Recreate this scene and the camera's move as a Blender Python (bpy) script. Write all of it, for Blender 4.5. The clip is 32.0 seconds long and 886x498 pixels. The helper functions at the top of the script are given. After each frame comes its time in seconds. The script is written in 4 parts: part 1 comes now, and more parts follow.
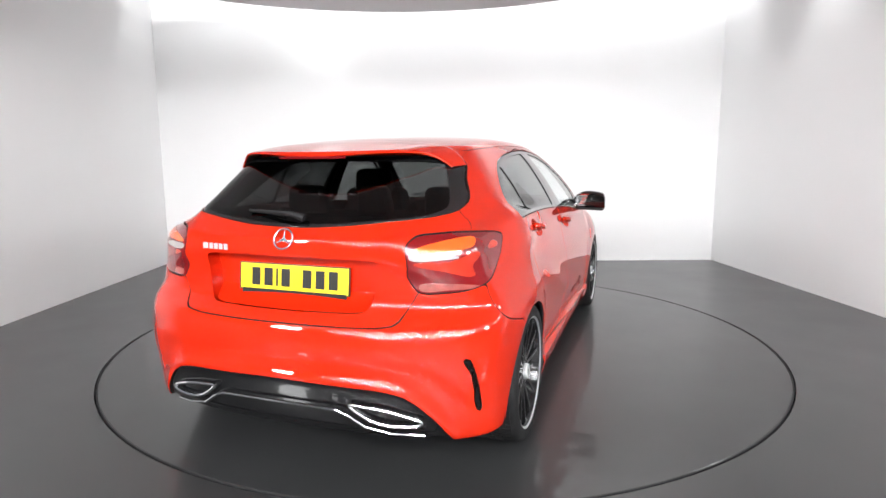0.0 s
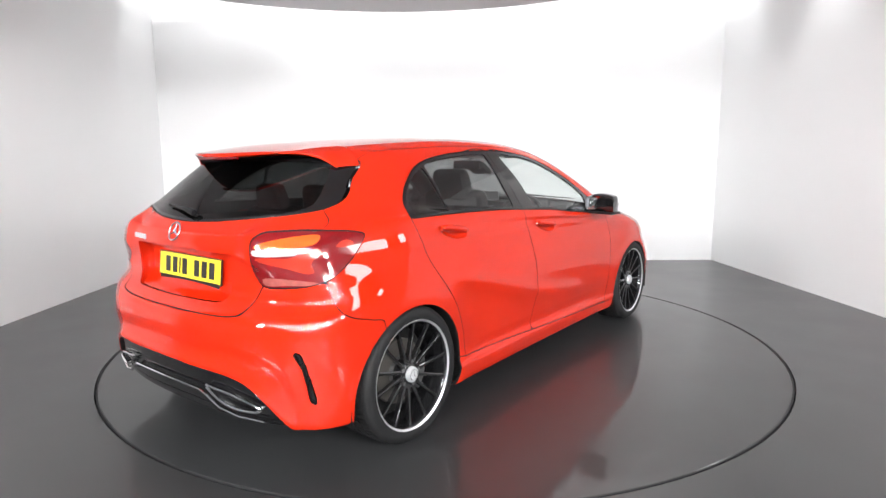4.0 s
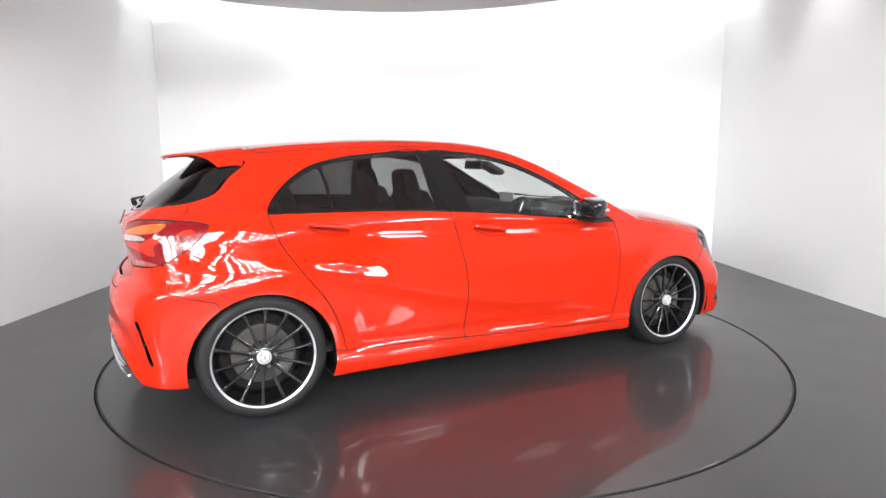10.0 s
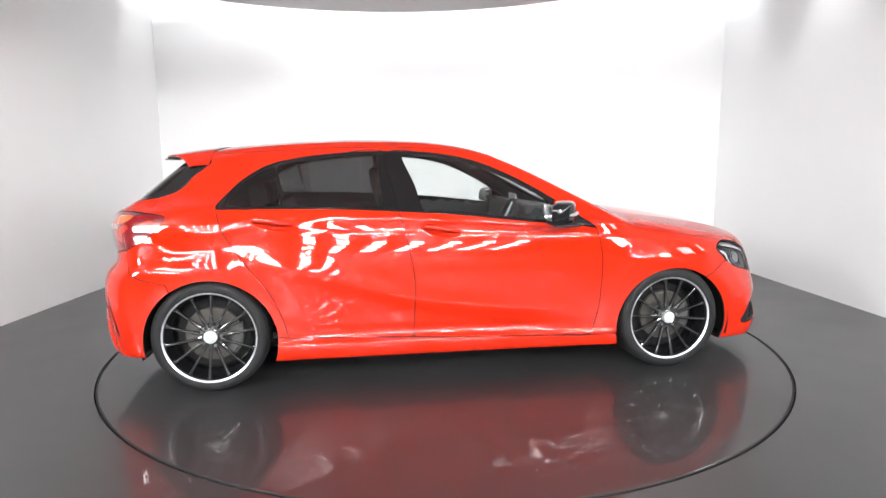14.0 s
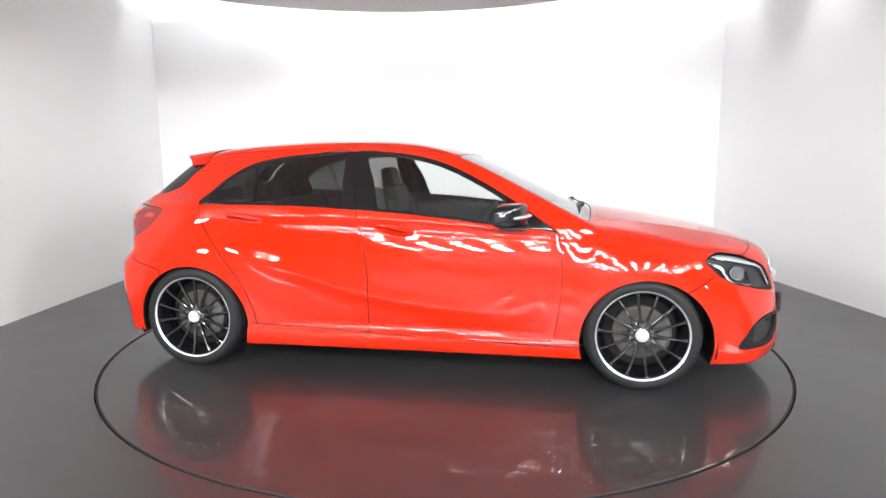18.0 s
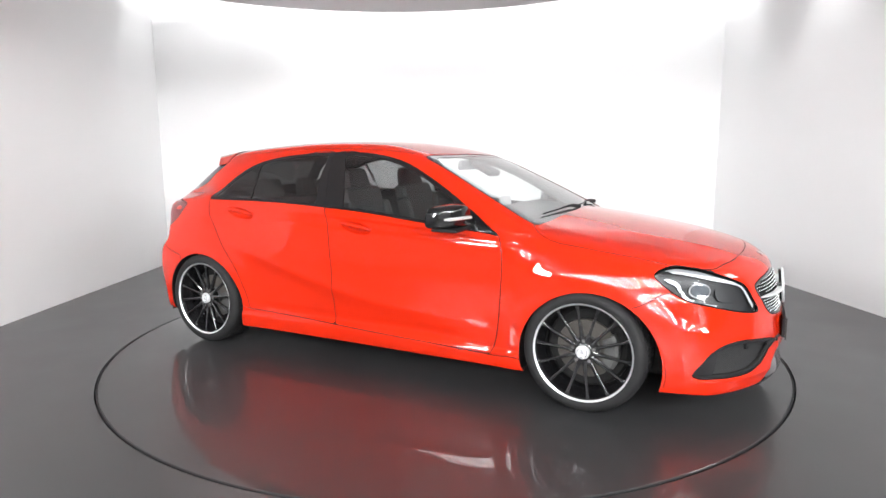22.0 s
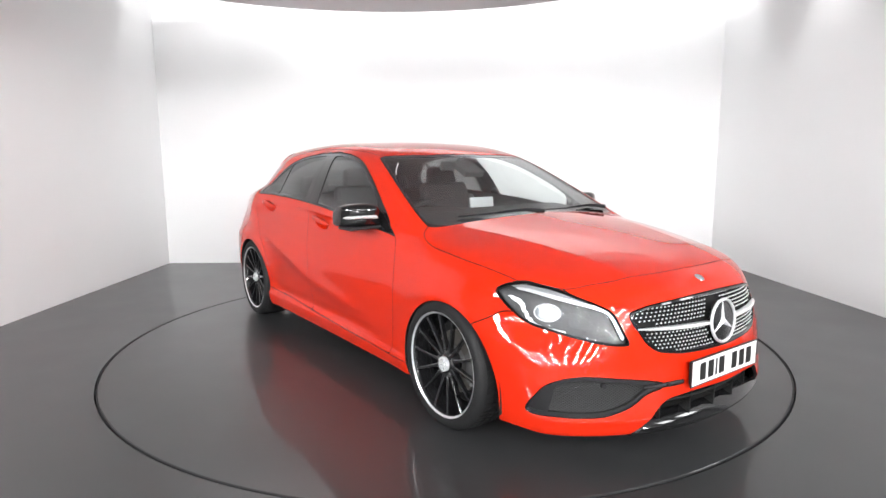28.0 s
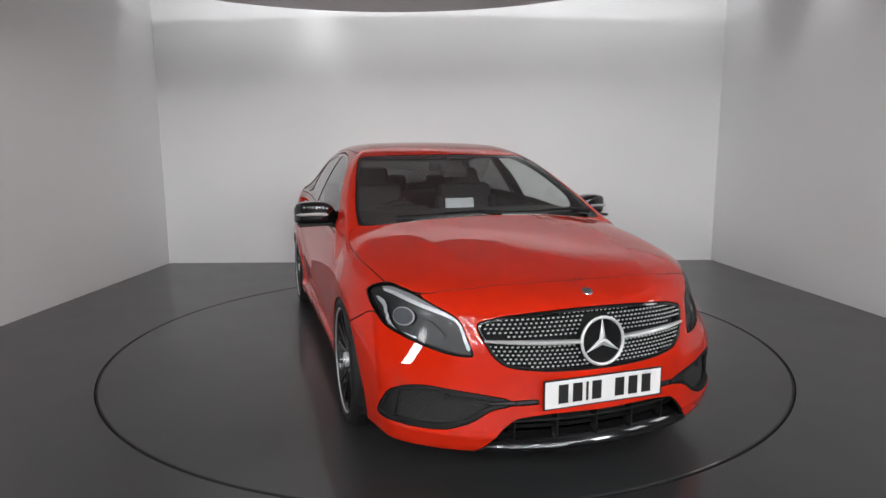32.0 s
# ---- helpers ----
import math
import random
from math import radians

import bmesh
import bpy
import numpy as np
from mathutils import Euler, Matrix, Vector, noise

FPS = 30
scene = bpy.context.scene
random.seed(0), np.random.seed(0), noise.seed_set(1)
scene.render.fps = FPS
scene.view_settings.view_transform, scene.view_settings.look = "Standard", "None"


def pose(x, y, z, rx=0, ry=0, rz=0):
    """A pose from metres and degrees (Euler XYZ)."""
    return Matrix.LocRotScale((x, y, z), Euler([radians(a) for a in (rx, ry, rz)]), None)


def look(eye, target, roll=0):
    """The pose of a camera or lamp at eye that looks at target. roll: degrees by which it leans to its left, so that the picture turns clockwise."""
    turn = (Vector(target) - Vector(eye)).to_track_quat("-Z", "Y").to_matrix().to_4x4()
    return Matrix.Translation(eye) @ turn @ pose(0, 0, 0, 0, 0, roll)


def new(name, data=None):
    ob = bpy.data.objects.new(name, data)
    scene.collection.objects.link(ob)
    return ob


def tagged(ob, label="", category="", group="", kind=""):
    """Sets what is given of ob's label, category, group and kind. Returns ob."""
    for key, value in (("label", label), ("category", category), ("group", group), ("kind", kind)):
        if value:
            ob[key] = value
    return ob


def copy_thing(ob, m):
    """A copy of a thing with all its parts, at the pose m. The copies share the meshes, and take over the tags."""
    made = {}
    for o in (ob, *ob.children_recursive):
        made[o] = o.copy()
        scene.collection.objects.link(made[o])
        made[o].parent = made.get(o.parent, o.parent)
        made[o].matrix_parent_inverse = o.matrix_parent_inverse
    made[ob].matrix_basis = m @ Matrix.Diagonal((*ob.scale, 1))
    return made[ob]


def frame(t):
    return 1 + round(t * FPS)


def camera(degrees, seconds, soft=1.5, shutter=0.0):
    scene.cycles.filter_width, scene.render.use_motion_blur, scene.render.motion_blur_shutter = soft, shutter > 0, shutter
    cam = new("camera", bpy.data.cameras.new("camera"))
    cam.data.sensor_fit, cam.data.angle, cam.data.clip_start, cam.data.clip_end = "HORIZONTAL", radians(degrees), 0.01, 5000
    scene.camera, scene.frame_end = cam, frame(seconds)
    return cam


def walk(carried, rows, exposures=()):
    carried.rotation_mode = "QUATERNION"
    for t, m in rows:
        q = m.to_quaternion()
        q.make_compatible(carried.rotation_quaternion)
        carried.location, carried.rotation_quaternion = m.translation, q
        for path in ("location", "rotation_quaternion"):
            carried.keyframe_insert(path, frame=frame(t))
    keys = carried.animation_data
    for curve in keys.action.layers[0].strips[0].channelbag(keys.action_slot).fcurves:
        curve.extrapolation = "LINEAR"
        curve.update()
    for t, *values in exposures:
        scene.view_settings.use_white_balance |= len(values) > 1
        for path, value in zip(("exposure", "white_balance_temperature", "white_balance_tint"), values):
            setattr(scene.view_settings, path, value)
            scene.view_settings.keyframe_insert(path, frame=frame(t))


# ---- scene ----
cam = camera(73.21, 32.0)
EYE = (0, -4.299, 1.282)
still = look(EYE, (EYE[0] - math.sin(radians(.10)), EYE[1] + 1, EYE[2] - math.tan(radians(8.50))), -.30)
walk(cam, [(0, still), (32, still)],
     exposures=[(0, -.12), (1.5, -.05), (4, .03), (24, .06), (28, -.02), (30.8, -.06), (31.0, -.06), (31.25, -.30), (31.5, -.57), (31.75, -.90), (32, -1.27)])

# ---- light ----
world = bpy.data.worlds.new("world")
world.use_nodes = True
world.node_tree.nodes["Background"].inputs[0].default_value = (.9, .95, 1, 1)
world.node_tree.nodes["Background"].inputs[1].default_value = .25
scene.world = world
scene.view_settings.exposure = 0


def area_lamp(name, at, target, w, h, watts, colour=(.98, .99, 1)):
    data = bpy.data.lights.new(name, "AREA")
    data.shape, data.size, data.size_y, data.energy, data.color = "RECTANGLE", w, h, watts, colour
    ob = new(name, data)
    ob.matrix_world = look(at, target)
    return tagged(ob, kind="structure")


# square panels in the hall's ceiling, an added wall wash strip and downlights in the slot behind the ceiling disc
# the 170 W panel is unseen, added as fill for the left wall
for x, y, watts in ((-5.4, -5.4, 240), (5.4, -5.8, 170), (5.6, -2.1, 30), (5.3, -3.5, 30)):
    area_lamp("hall_light_and_fill", (x, y, 2.95), (-x * .4, 1.4, 1.2), .75, .75, watts)
# unseen strip, added to whiten the top of the back wall
area_lamp("wall_wash_fill", (0, 2.45, 3.22), (0, 3.19, 2.85), 6.3, .12, 33)
for x, y, aim in ((-1.50, 2.90, (-1.50, 2.98, 0)), (3.25, 1.30, (3.32, 1.30, 0))):
    spot = bpy.data.lights.new("downlight", "SPOT")
    spot.energy, spot.spot_size, spot.spot_blend, spot.shadow_soft_size = 40, radians(95), 1.0, .16
    ob = new("downlight", spot)
    ob.matrix_world = look((x, y, 3.30), aim)


# ---- materials ----
def material(name, colour, rough=.5, metal=0., coat=0., noise_size=0., noise_amount=0., bump=0., bump_size=200., ior=1.5, rough_var=0.):
    """A plain surface with mottling at one scale, uneven gloss, and a fine grain as bump."""
    m = bpy.data.materials.new(name)
    m.use_nodes = True
    nt = m.node_tree
    b = nt.nodes["Principled BSDF"]
    b.inputs["Base Color"].default_value = (*colour, 1)
    b.inputs["Roughness"].default_value = rough
    b.inputs["Metallic"].default_value = metal
    b.inputs["Coat Weight"].default_value = coat
    b.inputs["Coat Roughness"].default_value = .02
    b.inputs["IOR"].default_value = ior
    if noise_size or bump:
        co = nt.nodes.new("ShaderNodeTexCoord")
    if noise_size:
        n = nt.nodes.new("ShaderNodeTexNoise")
        n.inputs["Scale"].default_value, n.inputs["Detail"].default_value = noise_size, 6
        nt.links.new(co.outputs["Object"], n.inputs["Vector"])
        mix = nt.nodes.new("ShaderNodeMix")
        mix.data_type = "RGBA"
        mix.inputs["A"].default_value = (*[c * (1 - noise_amount) for c in colour], 1)
        mix.inputs["B"].default_value = (*[min(1, c * (1 + noise_amount)) for c in colour], 1)
        nt.links.new(n.outputs["Fac"], mix.inputs["Factor"])
        nt.links.new(mix.outputs["Result"], b.inputs["Base Color"])
        if rough_var:
            r = nt.nodes.new("ShaderNodeMapRange")
            r.inputs["From Min"].default_value, r.inputs["From Max"].default_value = .3, .7
            r.inputs["To Min"].default_value, r.inputs["To Max"].default_value = rough - rough_var, rough + rough_var
            nt.links.new(n.outputs["Fac"], r.inputs["Value"])
            nt.links.new(r.outputs["Result"], b.inputs["Roughness"])
    if bump:
        n2 = nt.nodes.new("ShaderNodeTexNoise")
        n2.inputs["Scale"].default_value, n2.inputs["Detail"].default_value = bump_size, 4
        nt.links.new(co.outputs["Object"], n2.inputs["Vector"])
        bp = nt.nodes.new("ShaderNodeBump")
        bp.inputs["Strength"].default_value, bp.inputs["Distance"].default_value = bump, .002
        nt.links.new(n2.outputs["Fac"], bp.inputs["Height"])
        nt.links.new(bp.outputs["Normal"], b.inputs["Normal"])
    return m


def glass(name, tint, gloss=1.0, rough=0., least=.08):
    """Thin glass: what lies behind shows through its tint, with a clear reflection on top."""
    m = bpy.data.materials.new(name)
    m.use_nodes = True
    nt = m.node_tree
    nt.nodes.remove(nt.nodes["Principled BSDF"])
    tr, gl, fr, mx, pw, sc = (nt.nodes.new(k) for k in ("ShaderNodeBsdfTransparent", "ShaderNodeBsdfGlossy", "ShaderNodeLayerWeight", "ShaderNodeMixShader", "ShaderNodeMath", "ShaderNodeMath"))
    tr.inputs[0].default_value = (*tint, 1)
    gl.inputs["Color"].default_value = (gloss, gloss, gloss, 1)
    gl.inputs["Roughness"].default_value = rough
    fr.inputs["Blend"].default_value = .5
    pw.operation, sc.operation = "POWER", "MULTIPLY_ADD"
    pw.inputs[1].default_value, sc.inputs[1].default_value, sc.inputs[2].default_value = 4.5, .85, least
    nt.links.new(fr.outputs["Facing"], pw.inputs[0])
    nt.links.new(pw.outputs[0], sc.inputs[0])
    nt.links.new(sc.outputs[0], mx.inputs[0])
    nt.links.new(tr.outputs[0], mx.inputs[1])
    nt.links.new(gl.outputs[0], mx.inputs[2])
    nt.links.new(mx.outputs[0], nt.nodes["Material Output"].inputs[0])
    return m


def glowing(name, colour, strength):
    m = bpy.data.materials.new(name)
    m.use_nodes = True
    b = m.node_tree.nodes["Principled BSDF"]
    b.inputs["Base Color"].default_value = (*colour, 1)
    b.inputs["Emission Color"].default_value = (*colour, 1)
    b.inputs["Emission Strength"].default_value = strength
    return m


PAINT = material("red_paint", (.50, .0165, .0034), .45, 0, 1.0, 3.0, .02, .006, 900)
PAINT.node_tree.nodes["Principled BSDF"].inputs["Specular IOR Level"].default_value = 0.0
GLOSS_BLACK = material("gloss_black", (.006, .006, .0065), .12, 0, .8, 20, .1)
BLACK = material("black_plastic", (.009, .009, .010), .55, 0, 0, 30, .2, .2, 600)
SHUT = material("shut_line_black", (.006, .006, .006), .8)
RUBBER = material("tyre_rubber", (.010, .010, .0105), .65, 0, 0, 40, .25, .25, 300)
RIM_BLACK = material("rim_black", (.010, .010, .011), .18, .2, .8, 30, .1)
RIM_CUT = material("rim_polished", (.80, .81, .82), .30, .85, 0, 60, .05)
STEEL = material("brake_steel", (.085, .078, .07), .5, .5, 0, 80, .2)
CAST = material("cast_grey", (.07, .07, .07), .55, .2, 0, 50, .2)
CHROME = material("chrome", (.85, .86, .87), .07, 1)
CAP = material("cap_silver", (.58, .59, .60), .32, .35, .3, 60, .04)
SATIN = material("satin_silver", (.70, .71, .72), .25, 1, 0, 60, .04)
LEATHER = material("black_leather", (.020, .0205, .021), .5, 0, 0, 25, .2, .35, 350)
CABIN = material("dark_trim", (.045, .046, .047), .6, 0, 0, 25, .2, .3, 400)
LINING = material("grey_headlining", (.38, .37, .36), .9, 0, 0, 40, .06, .2, 500)
CLEAR = glass("clear_glass", (.88, .92, .91), least=.10)
PRIVACY = glass("privacy_glass", (.24, .25, .25), least=.10)
DARK_GLASS = glass("rear_window_glass", (.10, .105, .105), least=.035)
LENS = glass("lamp_lens", (.93, .94, .95), .4, least=.015)
RED_LENS = material("red_lens", (.17, .004, .006), .12, 0, 1.0, 12, .25)
RED_BRIGHT = material("bright_red_lens", (.42, .026, .012), .10, 0, 1.0, 14, .2)
AMBER = material("amber_lens", (.80, .10, .015), .10, 0, 1.0, 14, .2)
LAMP_WHITE = material("clear_reflector", (.56, .57, .58), .30, .25, .3, 40, .25)
TAIL_CLEAR = material("clear_tail_strip", (.30, .28, .27), .35, 0, .4, 40, .3)
PINK_CLEAR = material("clear_red_lens", (.30, .07, .06), .15, 0, 1.0, 30, .3)
RIBBED = material("ribbed_grey", (.28, .285, .29), .35, .3, .2, 60, .2)
LAMP_DARK = material("lamp_housing", (.011, .011, .012), .4, 0, 0, 20, .2)
PLATE_W = material("white_plate", (.80, .80, .79), .3, 0, .3, 30, .02)
PLATE_Y = material("yellow_plate", (.80, .62, .02), .3, 0, .3, 30, .02)
INK = material("plate_ink", (.012, .012, .012), .4)
WALL = material("white_wall_paint", (.84, .84, .84), .55, 0, 0, 1.2, .015, .05, 60)
CEIL = material("ceiling_paint", (.78, .78, .79), .7, 0, 0, 1.5, .02)
FLOOR = material("dark_glossy_floor", (.026, .0265, .0275), .46, 0, .42, 2.2, .12, .005, 40, 1.5, .02)
FLOOR.node_tree.nodes["Principled BSDF"].inputs["Specular IOR Level"].default_value = .6
FLOOR.node_tree.nodes["Principled BSDF"].inputs["Coat Roughness"].default_value = .02
DARK_ROOM = material("grey_wall", (.20, .20, .203), .6, 0, 0, 2, .05)


for dull in (GLOSS_BLACK, RUBBER, BLACK, LEATHER, CABIN, SHUT):
    dull.node_tree.nodes["Principled BSDF"].inputs["Specular IOR Level"].default_value = .28


# ---- helpers for meshes ----
def build(name, verts, faces, mat, parent=None, label="", normals=None, smooth=True, mats=None, which=None):
    me = bpy.data.meshes.new(name)
    verts = np.asarray(verts, np.float32)
    if isinstance(faces, np.ndarray):
        n, k = faces.shape
        me.vertices.add(len(verts))
        me.vertices.foreach_set("co", verts.ravel())
        me.loops.add(n * k)
        me.loops.foreach_set("vertex_index", faces.astype(np.int32).ravel())
        me.polygons.add(n)
        me.polygons.foreach_set("loop_start", np.arange(0, n * k, k, dtype=np.int32))
        me.update(calc_edges=True)
        me.validate()
    else:
        me.from_pydata([tuple(map(float, v)) for v in verts], [], faces)
    me.polygons.foreach_set("use_smooth", np.full(len(me.polygons), smooth))
    for one in (mats or [mat]):
        me.materials.append(one)
    if which is not None:
        me.polygons.foreach_set("material_index", np.asarray(which, np.int32))
    if normals is not None and len(normals) == len(me.vertices):
        me.normals_split_custom_set_from_vertices([tuple(map(float, v)) for v in normals])
    ob = new(name, me)
    if parent:
        ob.parent = parent
    if label:
        ob["label"] = label
    return ob


def part(name, bm, mat, parent, label="", smooth=False, at=None):
    """Links a bmesh as one mesh object under a thing or a part."""
    me = bpy.data.meshes.new(name)
    bmesh.ops.recalc_face_normals(bm, faces=bm.faces)
    if smooth:
        for e in bm.edges:
            e.smooth = len(e.link_faces) == 2 and e.calc_face_angle(0) < radians(35)
    for f in bm.faces:
        f.smooth = smooth
    bm.to_mesh(me)
    bm.free()
    me.materials.append(mat)
    ob = new(name, me)
    if parent:
        ob.parent = parent
    if at is not None:
        ob.matrix_basis = at
    if label:
        ob["label"] = label
    return ob


def block(w, d, h, bevel=.01, seg=2, at=None, taper=1.0):
    """A rounded block round the origin."""
    bm = bmesh.new()
    bmesh.ops.create_cube(bm, size=1)
    for v in bm.verts:
        k = taper if v.co.z > 0 else 1
        v.co = Vector((v.co.x * w * k, v.co.y * d * k, v.co.z * h))
    if bevel:
        bmesh.ops.bevel(bm, geom=list(bm.edges), offset=bevel, segments=seg, profile=.6, affect="EDGES")
    if at is not None:
        bm.transform(at)
    return bm


def lathe(profile, n=48, closed=False):
    """Turns (radius, along) pairs about the y axis."""
    bm = bmesh.new()
    rings = []
    for i in range(n):
        a = 2 * math.pi * i / n
        rings.append([bm.verts.new((r * math.cos(a), y, r * math.sin(a))) for r, y in profile])
    m = len(profile)
    for i in range(n):
        p, q = rings[i], rings[(i + 1) % n]
        for j in range(m if closed else m - 1):
            bm.faces.new((p[j], p[(j + 1) % m], q[(j + 1) % m], q[j]))
    return bm


def tube(points, radius, n=8, squash=1.0):
    """A round bar along points, with closed ends."""
    bm = bmesh.new()
    pts = [Vector(p) for p in points]
    rings = []
    for i, p in enumerate(pts):
        d = (pts[min(i + 1, len(pts) - 1)] - pts[max(i - 1, 0)]).normalized()
        u = d.cross(Vector((0, 0, 1)) if abs(d.z) < .9 else Vector((0, 1, 0))).normalized()
        v = d.cross(u)
        r = radius[i] if isinstance(radius, (list, tuple)) else radius
        rings.append([bm.verts.new(p + r * (math.cos(2 * math.pi * k / n) * u + squash * math.sin(2 * math.pi * k / n) * v)) for k in range(n)])
    for p, q in zip(rings[:-1], rings[1:]):
        for k in range(n):
            bm.faces.new((p[k], p[(k + 1) % n], q[(k + 1) % n], q[k]))
    bm.faces.new(rings[0][::-1])
    bm.faces.new(rings[-1])
    return bm


def merged(*bms):
    """Several bmeshes as one."""
    out = bmesh.new()
    for b in bms:
        me = bpy.data.meshes.new("tmp")
        b.to_mesh(me)
        b.free()
        out.from_mesh(me)
        bpy.data.meshes.remove(me)
    return out


# ---- room ----
RING = 2.252


def sheet_with_hole(name, radius, x0, x1, y0, y1, z, mat, n=160):
    vs, fs = [], []
    for i in range(n):
        a = 2 * math.pi * i / n
        c, s = math.cos(a), math.sin(a)
        k = min((x1 if c > 0 else x0) / c if abs(c) > 1e-6 else 1e9, (y1 if s > 0 else y0) / s if abs(s) > 1e-6 else 1e9)
        vs += [(radius * c, radius * s, z), (k * c, k * s, z), (radius * c, radius * s, z - .05)]
    for i in range(n):
        j = (i + 1) % n
        fs += [(3 * i, 3 * i + 1, 3 * j + 1, 3 * j), (3 * i + 2, 3 * i, 3 * j, 3 * j + 2)]
    return build(name, vs, fs, mat, smooth=False)


tagged(sheet_with_hole("floor", RING + .009, -9.2, 9.2, -14.2, 3.4, 0, FLOOR), "dark grey glossy showroom floor round the turntable", "floor", kind="structure")
turntable = new("turntable")
tagged(turntable, "dark grey glossy round turntable flush with the floor", "turntable")
bm = lathe([(0, 0), (RING - .012, 0), (RING - .009, -.003), (RING - .009, -.04)], 160)
bm.transform(pose(0, 0, 0, 90))
for f in bm.faces:
    f.normal_flip()
part("plate", bm, FLOOR, turntable)
bm = lathe([(RING - .009, -.001), (RING - .006, .0015), (RING - .002, .0015), (RING, -.001), (RING, -.03)], 160)
bm.transform(pose(0, 0, 0, 90))
part("rim_seal", bm, BLACK, turntable, "worn black rubber edge seal")
tagged(part("turntable_pit", block(4.6, 4.6, .02, 0, 1, pose(0, 0, -.07)), SHUT, None), "dark pit under the turntable", "pit", kind="structure")

TOP = 3.4
BACK_LEFT, BACK_RIGHT, MOUTH_LEFT, MOUTH_RIGHT = (-3.495, 3.18), (3.414, 3.234), (-3.51, -1.5), (3.671, -1.5)


def wall(name, p, q, mat, label, thick=.15):
    """An upright wall with its face from p to q and its thickness to the right of that way."""
    p, q = Vector(p), Vector(q)
    d = (q - p).normalized()
    n = Vector((d.y, -d.x)) * thick
    bm = bmesh.new()
    foot = [bm.verts.new((v.x, v.y, -.005)) for v in (p, q, q + n, p + n)]
    top = [bm.verts.new((v.co.x, v.co.y, TOP + .095)) for v in foot]
    bm.faces.new(foot)
    bm.faces.new(top)
    for i in range(4):
        j = (i + 1) % 4
        bm.faces.new((foot[i], foot[j], top[j], top[i]))
    return tagged(part(name, bm, mat, None), label, "wall", kind="structure")


HALL, FAR = 9.0, -14.0
wall("wall_back", (BACK_RIGHT[0] + .18, BACK_RIGHT[1]), (BACK_LEFT[0] - .16, BACK_LEFT[1]), WALL, "plain white painted wall behind the car")
wall("wall_left", BACK_LEFT, MOUTH_LEFT, WALL, "plain white painted side wall")
wall("wall_right", MOUTH_RIGHT, BACK_RIGHT, WALL, "plain white painted side wall")
wall("wall_return_left", (MOUTH_LEFT[0] - .152, -1.5), (-HALL, -1.5), DARK_ROOM, "grey wall beside the bay's opening")
wall("wall_return_right", (HALL, -1.5), (MOUTH_RIGHT[0] + .152, -1.5), DARK_ROOM, "grey wall beside the bay's opening")
wall("wall_hall_left", (-HALL, -1.35), (-HALL, FAR), DARK_ROOM, "grey hall wall")
wall("wall_hall_right", (HALL, FAR), (HALL, -1.35), DARK_ROOM, "grey hall wall")
wall("wall_front", (-HALL - .15, FAR), (HALL + .15, FAR), DARK_ROOM, "grey wall at the far end of the hall")
tagged(part("ceiling", block(7.6, 7.6, .1, 0, 1, pose(0, -.4, TOP + .15)), CEIL, None), "white painted ceiling over the bay", "ceiling", kind="structure")
tagged(part("ceiling_hall", block(18.4, 9.9, .1, 0, 1, pose(0, -9.155, TOP + .15)), DARK_ROOM, None), "dark grey hall ceiling", "ceiling", kind="structure")
for name, x in (("ceiling_hall_left", -6.505), ("ceiling_hall_right", 6.505)):
    tagged(part(name, block(5.4, 2.95, .1, 0, 1, pose(x, -2.725, TOP + .15)), DARK_ROOM, None), "dark grey hall ceiling", "ceiling", kind="structure")
strip = part("ceiling_light", block(.28, .036, .04, .006, 1), glowing("lit_tube", (.99, .99, 1), 250), None)
tagged(strip, "white strip light glowing on the hall ceiling", "ceiling light", "hall ceiling lights")
spots = [(-5.1 + .85 * i, -6.4 - .62 * j) for j in range(12) for i in range(13)]
strip.matrix_basis = pose(*spots[0], TOP + .07)
for x, y in spots[1:]:
    copy_thing(strip, pose(x, y, TOP + .07))
bm = lathe([(0, 0), (3.23, 0), (3.26, .03), (3.26, .22), (0, .22)], 128)
bm.transform(pose(-.45, -1.0, 2.81) @ pose(0, 0, 0, 90))
tagged(part("ceiling_disc", bm, CEIL, None, smooth=True), "round lowered grey-white ceiling disc above the turntable", "ceiling", kind="structure")


# ---- the car's form ----
def spline(*pts):
    """A smooth curve through (position, value) pairs, flat-ended beyond them."""
    xs, ys = np.array([p[0] for p in pts], float), np.array([p[1] for p in pts], float)
    d = np.diff(ys) / np.diff(xs)
    m = np.concatenate([[d[0]], (d[:-1] * np.diff(xs)[1:] + d[1:] * np.diff(xs)[:-1]) / (xs[2:] - xs[:-2]), [d[-1]]])

    def at(x):
        x = np.asarray(x, float)
        i = np.clip(np.searchsorted(xs, x) - 1, 0, len(xs) - 2)
        h = xs[i + 1] - xs[i]
        t = (np.clip(x, xs[0], xs[-1]) - xs[i]) / h
        return (ys[i] * (1 + 2 * t) * (1 - t) ** 2 + m[i] * h * t * (1 - t) ** 2
                + ys[i + 1] * t * t * (3 - 2 * t) + m[i + 1] * h * t * t * (t - 1))
    return at


def smax(a, b, k):
    return 0.5 * (a + b + np.sqrt((a - b) ** 2 + k * k))


def smin(a, b, k):
    return 0.5 * (a + b - np.sqrt((a - b) ** 2 + k * k))


def step(a, b, x):
    t = np.clip((x - a) / (b - a), 0, 1)
    return t * t * (3 - 2 * t)


